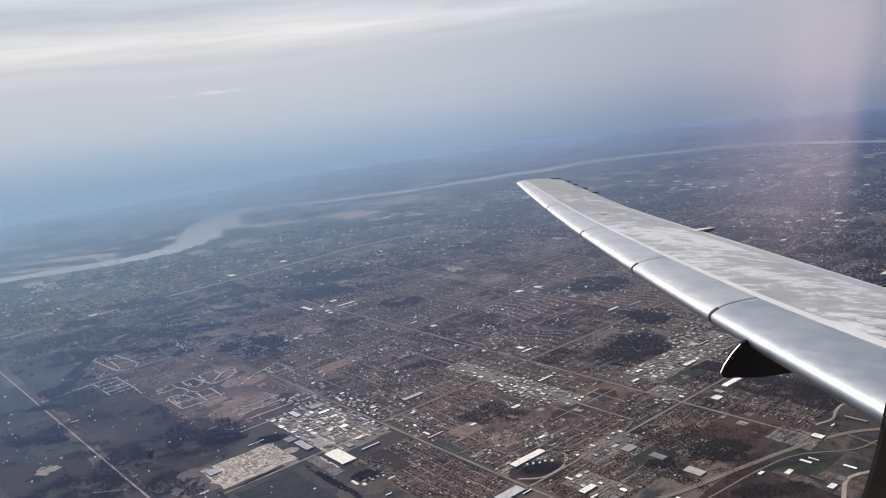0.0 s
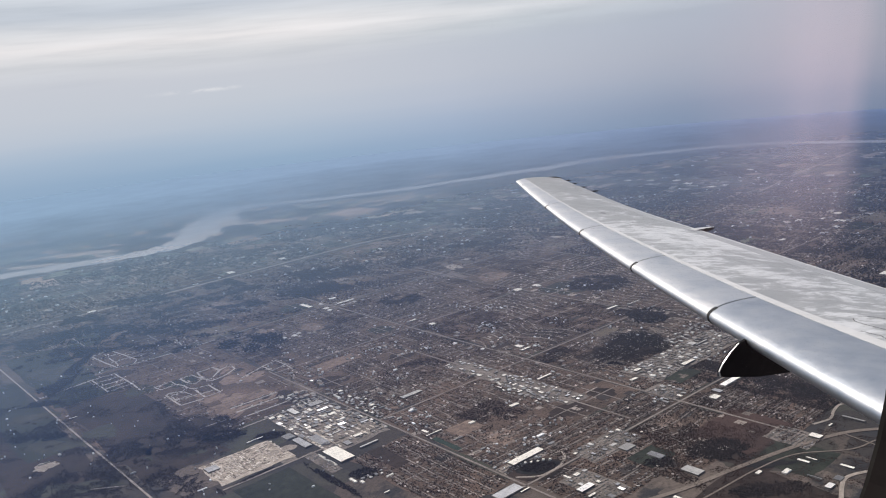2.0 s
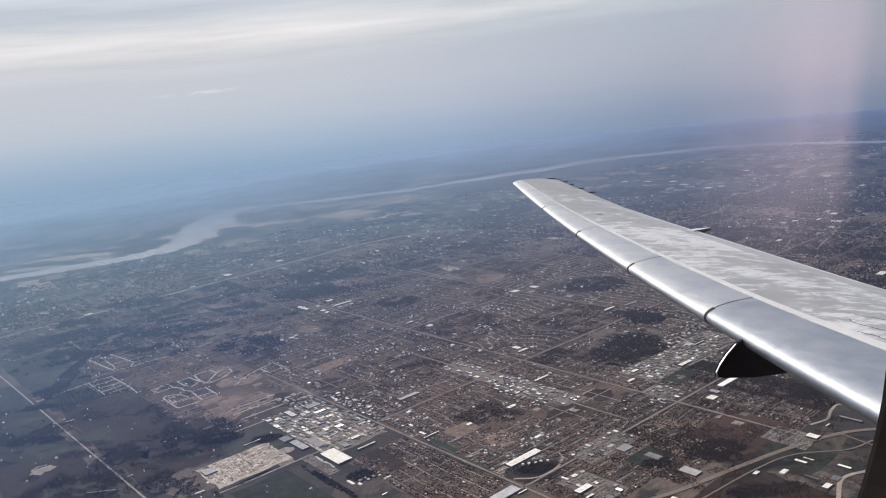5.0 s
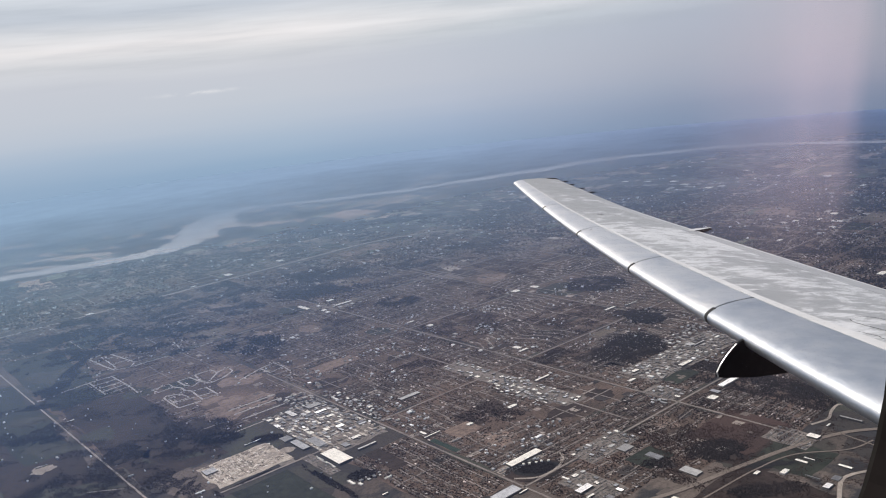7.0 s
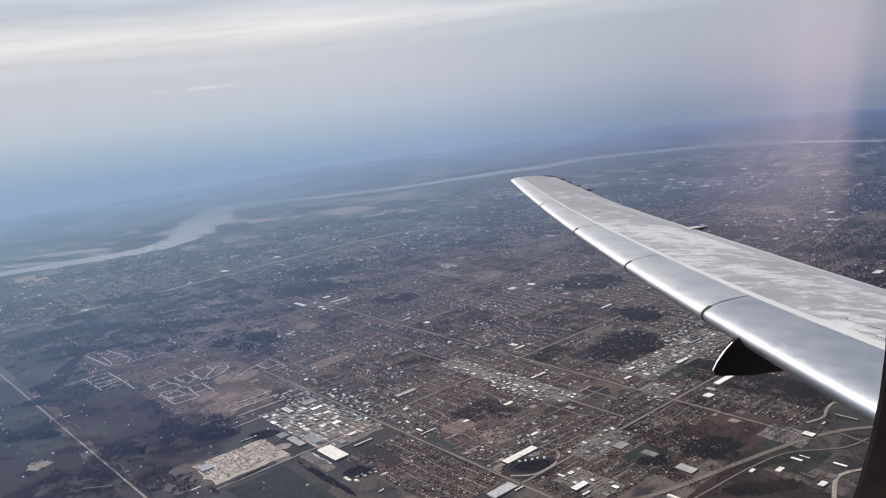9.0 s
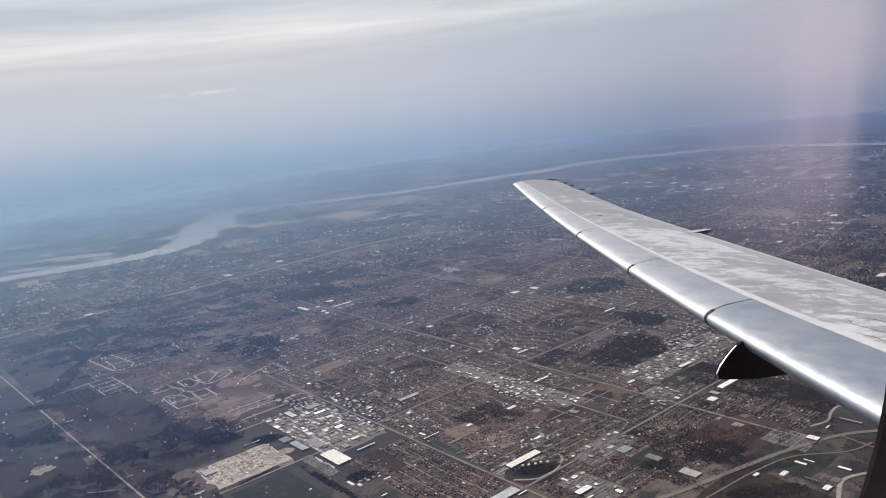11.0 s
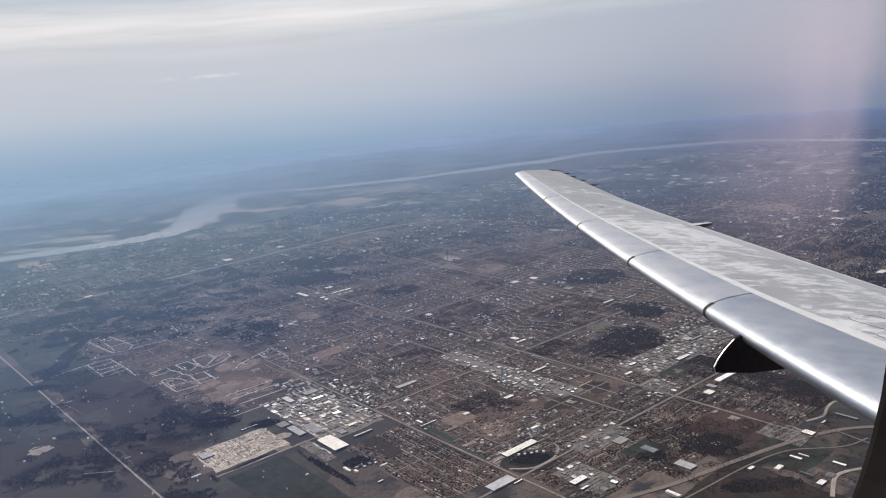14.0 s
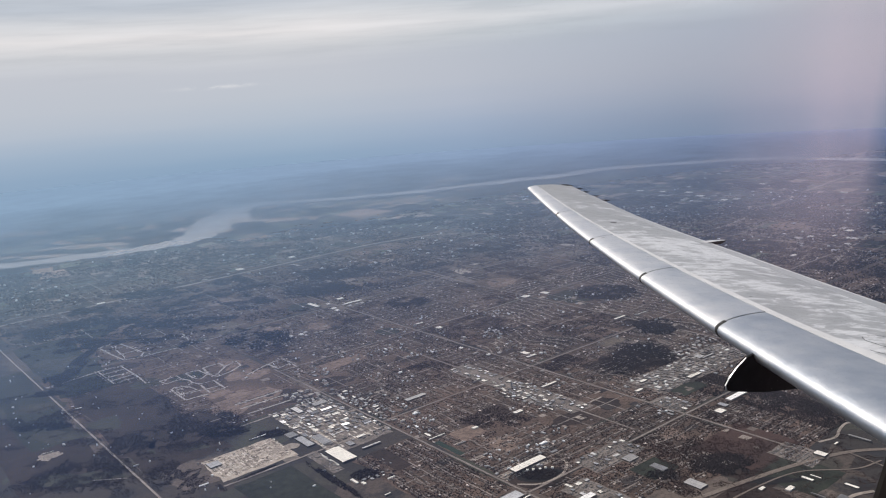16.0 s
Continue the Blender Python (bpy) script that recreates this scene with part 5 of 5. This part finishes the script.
woods([(1136, 978, 117, 107, -39), (1019, 778, 73, 85, -39), (916, 1581, 195, 120, -39), (557, 1251, 126, 101, -39), (389, 1606, 218, 117, -39), (507, 1479, 193, 67, -39), (824, 1469, 204, 112, -39), (859, 1234, 87, 83, -39), (1299, 928, 66, 91, -39), (1253, 2180, 319, 133, -39), (1446, 2024, 283, 110, -39), (1287, 1479, 168, 83, -39), (558, 1773, 200, 81, -39)], 32, 1.9, 9.0, "distant bare winter woodland")

# ---- the airliner's wing: local x aft, y outboard, z up ----
wing = new("airliner_wing")
wing.matrix_world = pose(*EYE, 0, 0, -9.8)
tagged(wing, "swept airliner wing with bare metal slats and worn grey paint", "aircraft wing")


def nose(r):
    """The leading edge's place at r metres outboard."""
    return 10.21 - (15 - r) * 0.466, -2.535 + (0.0058 if r > 9.5 else 0.0042) * (r - 9.5) ** 2


def tail(r):
    sag = 0.055 * math.exp(-((r - 11.6) / 2.2) ** 2)
    return 11.51 - (15.4 - r) * 0.249, -3.01 - sag + (0.028 * (r - 5.0) + 0.0030 * (r - 5.0) ** 2 if r > 5.0 else 0.05 * (5.0 - r))


def skin(r, s, out=0.0):
    """A point of the wing's surface: s from -1 (lower trailing edge) over 0 (nose) to 1 (upper trailing edge)."""
    (a0, u0), (a1, u1) = nose(r), tail(r)
    c, x = a1 - a0, min(1.0, s * s)
    h = 0.6 * 1.15 * (0.2969 * x ** 0.5 - 0.126 * x - 0.3516 * x ** 2 + 0.2843 * x ** 3 - 0.1036 * x ** 4) * c
    h *= 0.72 if s > 0 else 0.9
    z = u0 + (u1 - u0) * x + (h if s > 0 else -h)
    if out:
        n = Vector((-(1 - min(1, 3 * x)) * (1 if x < 0.33 else 0), 0, 1 if s > 0 else -1)).normalized()
        return Vector((a0 + x * c + n.x * out, r, z + n.z * out))
    return Vector((a0 + x * c, r, z))


def share(s, r):
    """The chord's share s, which may be a function of the place outboard."""
    return s(r) if callable(s) else s


def panel(name, s0, s1, r0, r1, material, label="", out=0.0, thick=0.02, ns=14, nr=20, parent=None):
    """A piece of the wing's skin with thickness."""
    bm = bmesh.new()
    lay = []
    for o in (out, out - thick):
        lay.append([[bm.verts.new(skin(r0 + (r1 - r0) * j / nr, s0 + (share(s1, r0 + (r1 - r0) * j / nr) - s0) * i / ns, o)) for i in range(ns + 1)] for j in range(nr + 1)])
    top, low = lay
    rim = []
    for j in range(nr):
        for i in range(ns):
            bm.faces.new((top[j][i], top[j][i + 1], top[j + 1][i + 1], top[j + 1][i]))
            bm.faces.new((low[j][i], low[j + 1][i], low[j + 1][i + 1], low[j][i + 1]))
    for j in range(nr):
        for i in (0, ns):
            rim.append(bm.faces.new((top[j][i], low[j][i], low[j + 1][i], top[j + 1][i])))
    for i in range(ns):
        for j in (0, nr):
            rim.append(bm.faces.new((top[j][i], top[j][i + 1], low[j][i + 1], low[j][i])))
    for e in {e for q in rim for e in q.edges}:
        e.smooth = False
    ob = part(name, bm, material, parent or wing, label, smooth=True)
    me = ob.data
    me.polygons.foreach_set("use_smooth", [i < 2 * nr * ns for i in range(len(me.polygons))])
    return ob


FRONT = 0.458           # where slats end, on the chord's root scale
JOINTS = (-0.9, 5.33, 7.5, 9.85, 12.15, 15.0)
for ra, rb in zip(JOINTS, JOINTS[1:]):
    panel("leading_edge_slat", -0.34, FRONT - 0.002, ra + 0.010, rb - 0.010, SLAT, "dull bare metal slat", ns=22, thick=0.012)
panel("wing_box", -0.9, 0.9, -0.9, 14.97, GAP, "dark inner structure in the gaps", out=-0.03, thick=0.01, ns=30, nr=24)
panel("upper_skin", FRONT + 0.002, 0.92, -0.9, 15.0, PAINT, "worn pale grey paint streaked with white", ns=18, nr=40)
panel("pale_strip", FRONT - 0.004, lambda r: FRONT + max(0.012, 0.050 - 0.0030 * r), -0.9, 14.6, STRIP, "pale strip behind the slats", out=0.003, thick=0.004, ns=2, nr=30)
for r in JOINTS[1:-1]:
    panel("slat_joint", -0.30, 0.20, r - 0.026, r + 0.026, GAP, "dark open joint between two slats", out=0.003, thick=0.006, ns=18, nr=2)
panel("trailing_lip", 0.989, 1.0, -0.9, 11.6, LIP, "pale lip along the trailing edge", out=0.004, thick=0.006, ns=2, nr=30)
# lower side coloured near-black to stand for its shade
panel("lower_skin", -0.90, -0.342, -0.9, 15.0, NEAR_BLACK, "lower skin with shade put into its near-black colour", ns=14, nr=20, thick=0.01)
for ra, rb, nm in ((-0.9, 5.0, "inboard_flap"), (5.0, 9.3, "outboard_flap"), (9.3, 13.9, "aileron")):
    panel(nm, 0.922, 1.0, ra + 0.008, rb - 0.008, FLAP, ns=6, thick=0.015)
panel("wing_tip", 0.922, 0.99, 13.915, 15.0, PAINT, ns=6, thick=0.015)
# rounded cap that closes the tip
bm = bmesh.new()
ringa = [bm.verts.new(skin(15.0, -1 + 2 * k / 36)) for k in range(37)]
ringb = [bm.verts.new(Vector((skin(15.0, (-1 + 2 * k / 36)).x * 0.75 + 0.25 * 11.1, 15.26, skin(15.0, 0.0).z * 0.5 + skin(15.0, -1 + 2 * k / 36).z * 0.5 - 0.03))) for k in range(37)]
for k in range(36):
    bm.faces.new((ringa[k], ringa[k + 1], ringb[k + 1], ringb[k]))
bm.faces.new(ringb)
part("tip_cap", bm, SLAT, wing, "rounded metal wing tip", smooth=True)


def fin(r):
    """The small fin that hangs under the leading edge."""
    outline = [(5.27, -2.44), (5.16, -2.50), (5.07, -2.57), (5.02, -2.63), (5.03, -2.675), (5.09, -2.70), (5.5, -2.81), (5.95, -2.89), (6.3, -2.80), (6.3, -2.6), (5.45, -2.42)]
    bm = bmesh.new()
    sides = [[bm.verts.new((x, r + dy, z)) for x, z in outline] for dy in (-0.013, 0.013)]
    bm.faces.new(sides[0])
    bm.faces.new(sides[1][::-1])
    n = len(outline)
    for i in range(n):
        bm.faces.new((sides[0][i], sides[1][i], sides[1][(i + 1) % n], sides[0][(i + 1) % n]))
    body = part("underwing_fin", bm, NEAR_BLACK, wing, "dark fin under the leading edge")
    bm = bmesh.new()
    rim = outline[:5]
    for (xa, za), (xb, zb) in zip(rim, rim[1:]):
        vs = [bm.verts.new(q) for q in ((xa - 0.004, r - 0.014, za), (xa - 0.004, r - 0.003, za), (xb - 0.004, r - 0.003, zb), (xb - 0.004, r - 0.014, zb),
                                        (xa + 0.004, r - 0.014, za), (xa + 0.004, r - 0.003, za), (xb + 0.004, r - 0.003, zb), (xb + 0.004, r - 0.014, zb))]
        for q in ((0, 1, 2, 3), (7, 6, 5, 4), (0, 4, 5, 1), (1, 5, 6, 2), (2, 6, 7, 3), (3, 7, 4, 0)):
            bm.faces.new([vs[i] for i in q])
    part("fin_edge", bm, BRIGHT, body, "bright metal front edge")


fin(4.6)


def marking(points, width=0.006):
    """A thin dark line painted on the upper skin; points: metres outboard, root of the chord's share."""
    bm = bmesh.new()
    last = None
    for r, q in smooth_line(points, 6):
        p = skin(r, q, 0.004)
        pair = (bm.verts.new(p + Vector((-width, 0, 0))), bm.verts.new(p + Vector((width, 0, 0.0))))
        if last:
            bm.faces.new((last[0], last[1], pair[1], pair[0]))
        last = pair
    part("panel_line", bm, GAP, wing, "dark panel outline")


marking([(3.2, 0.60), (3.7, 0.585), (4.05, 0.565), (4.2, 0.56), (4.3, 0.58), (4.32, 0.62), (4.2, 0.655), (3.8, 0.66), (3.2, 0.665)], 0.0035)
marking([(3.2, 0.612), (3.6, 0.605), (3.8, 0.62), (3.6, 0.64), (3.2, 0.645)], 0.003)
marking([(3.95, 0.505), (3.75, 0.522), (3.7, 0.518), (3.2, 0.532)], 0.003)
marking([(9.72, 0.30), (9.70, 0.32)], 0.03)
marking([(8.3, 0.10), (8.28, 0.2), (8.25, 0.32), (8.22, 0.45)], 0.003)
marking([(10.9, 0.63), (10.86, 0.67)], 0.02)
for r in (5.9, 5.55):
    marking([(r, 0.515), (r - 0.02, 0.53)], 0.006)


def fairing(r, length, wide, name="flap_fairing", inside=0.72):
    """A slim pod at the trailing edge."""
    a1, u1 = tail(r)
    bm = bmesh.new()
    rings = []
    for k in range(9):
        t = k / 8
        q = math.sin(math.pi * (0.06 + 0.94 * t) * 0.97) ** 0.6
        rings.append([bm.verts.new((a1 - length * inside + length * t, r + wide * q * math.cos(a * math.tau / 10), u1 + 0.0 - 0.03 * t + 0.5 * wide * q * math.sin(a * math.tau / 10))) for a in range(10)])
    for p, q in zip(rings, rings[1:]):
        for i in range(10):
            bm.faces.new((p[i], p[(i + 1) % 10], q[(i + 1) % 10], q[i]))
    bm.faces.new(rings[0])
    bm.faces.new(rings[-1][::-1])
    pod = part(name, bm, NEAR_BLACK, wing, "dark pod at the trailing edge", smooth=True)
    if wide > 0.05 and length > 1:
        bm = bmesh.new()
        rows = []
        for k in range(9):
            t = k / 8
            q = math.sin(math.pi * (0.06 + 0.94 * t) * 0.97) ** 0.6
            rows.append([bm.verts.new((a1 - length * inside + length * t, r + 0.8 * wide * q * side, u1 - 0.03 * t + (0.5 * wide * q if side == 0 else 0.36 * wide * q) + 0.012)) for side in (-1, 0, 1)])
        for p, q in zip(rows, rows[1:]):
            for i in range(2):
                bm.faces.new((p[i], p[i + 1], q[i + 1], q[i]))
        part("pod_crown", bm, LIP, pod, "pale upper side")


fairing(9.5, 1.2, 0.11)
for r, ln, wide, inside in ((15.0, 0.5, 0.12, 0.88), (14.65, 0.34, 0.035, 0.5), (14.3, 0.30, 0.035, 0.5), (13.85, 0.36, 0.035, 0.5), (13.4, 0.44, 0.04, 0.5), (11.95, 0.28, 0.035, 0.6)):
    fairing(r, ln, wide, "hinge_pod", inside)

# ---- cabin wall with the window that the camera looks through ----
cabin = new("cabin_wall")
cabin.matrix_world = pose(*EYE, 0, 0, -9.8)
tagged(cabin, "dark cabin wall round an oval window", "cabin wall", kind="structure")


def oval(a0, a1, u0, u1, radius, n=12):
    out = []
    for cx, cz, start in ((a1 - radius, u1 - radius, 0), (a0 + radius, u1 - radius, 90), (a0 + radius, u0 + radius, 180), (a1 - radius, u0 + radius, 270)):
        out += [(cx + radius * math.cos(radians(start + 90 * k / n)), cz + radius * math.sin(radians(start + 90 * k / n))) for k in range(n + 1)]
    return out


def wall_with_hole(name, hole, outer, y0, y1, material, label):
    bm = bmesh.new()
    loops = [[bm.verts.new((x, y, z)) for x, z in ring] for y in (y0, y1) for ring in (hole, outer)]
    h0, o0, h1, o1 = loops
    n = len(hole)
    for i in range(n):
        j = (i + 1) % n
        bm.faces.new((h0[i], h0[j], o0[j], o0[i]))
        bm.faces.new((h1[i], o1[i], o1[j], h1[j]))
        bm.faces.new((h0[i], h1[i], h1[j], h0[j]))
        bm.faces.new((o0[i], o0[j], o1[j], o1[i]))
    part(name, bm, material, cabin, label, smooth=False)


def shell(name, a0, a1, out, thick, material, label):
    """The cabin's barrel with an opening where the window panel sits."""
    bm = bmesh.new()
    cols, rows = 40, 48
    rings = [[[bm.verts.new((a0 + (a1 - a0) * i / cols, -1.45 + (1.67 - d) * math.cos(j * math.tau / rows), -0.75 + (2.05 - d) * math.sin(j * math.tau / rows))) for j in range(rows)] for i in range(cols + 1)] for d in (out, out + thick)]
    for i in range(cols):
        for j in range(rows):
            k = (j + 1) % rows
            mid_a = a0 + (a1 - a0) * (i + 0.5) / cols
            mid_u = -0.75 + 2.05 * math.sin((j + 0.5) * math.tau / rows)
            if -0.55 < mid_a < 0.75 and abs(mid_u) < 0.42 and math.cos((j + 0.5) * math.tau / rows) > 0:
                continue
            bm.faces.new((rings[0][i][j], rings[0][i + 1][j], rings[0][i + 1][k], rings[0][i][k]))
            bm.faces.new((rings[1][i][k], rings[1][i + 1][k], rings[1][i + 1][j], rings[1][i][j]))
    for i in (0, cols):
        bm.faces.new(rings[0][i])
    part(name, bm, material, cabin, label, smooth=True)


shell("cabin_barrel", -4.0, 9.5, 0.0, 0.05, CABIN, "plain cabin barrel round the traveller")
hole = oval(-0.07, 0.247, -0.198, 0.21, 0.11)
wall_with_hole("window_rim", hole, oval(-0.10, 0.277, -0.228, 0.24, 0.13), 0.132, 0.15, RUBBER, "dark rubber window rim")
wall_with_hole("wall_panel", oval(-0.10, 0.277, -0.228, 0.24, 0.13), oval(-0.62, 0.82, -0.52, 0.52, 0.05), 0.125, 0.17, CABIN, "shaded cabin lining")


def pane_material():
    """Cabin pane: clear, with a pinkish reflection painted in along its aft side."""
    n = Nodes("pane_with_painted_reflection")
    c = n.add("ShaderNodeTexCoord").outputs["Object"]
    sep = n.add("ShaderNodeSeparateXYZ", {"Vector": c})
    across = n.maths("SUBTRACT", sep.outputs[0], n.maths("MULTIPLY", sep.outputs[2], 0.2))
    # mask of the painted reflection, ending sharply on its aft side
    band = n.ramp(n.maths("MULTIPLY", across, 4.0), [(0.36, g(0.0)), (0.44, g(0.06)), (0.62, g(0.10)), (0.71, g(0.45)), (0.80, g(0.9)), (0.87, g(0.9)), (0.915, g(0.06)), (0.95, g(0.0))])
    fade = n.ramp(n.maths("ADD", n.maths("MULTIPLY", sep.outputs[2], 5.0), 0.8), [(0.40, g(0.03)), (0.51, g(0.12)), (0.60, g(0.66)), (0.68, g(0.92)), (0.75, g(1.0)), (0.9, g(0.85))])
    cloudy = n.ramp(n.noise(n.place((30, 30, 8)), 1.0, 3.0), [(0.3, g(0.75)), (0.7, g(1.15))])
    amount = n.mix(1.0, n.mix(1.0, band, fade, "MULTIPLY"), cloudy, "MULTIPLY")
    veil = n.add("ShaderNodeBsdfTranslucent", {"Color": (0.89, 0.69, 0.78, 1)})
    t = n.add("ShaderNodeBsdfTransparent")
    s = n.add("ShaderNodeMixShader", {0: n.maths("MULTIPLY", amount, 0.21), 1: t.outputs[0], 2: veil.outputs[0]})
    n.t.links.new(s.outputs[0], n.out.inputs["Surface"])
    return n.m


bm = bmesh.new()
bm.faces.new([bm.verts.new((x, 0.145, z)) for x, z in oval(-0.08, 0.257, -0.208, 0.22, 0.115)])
part("window_pane", bm, pane_material(), cabin, "clear pane with a painted pinkish reflection")
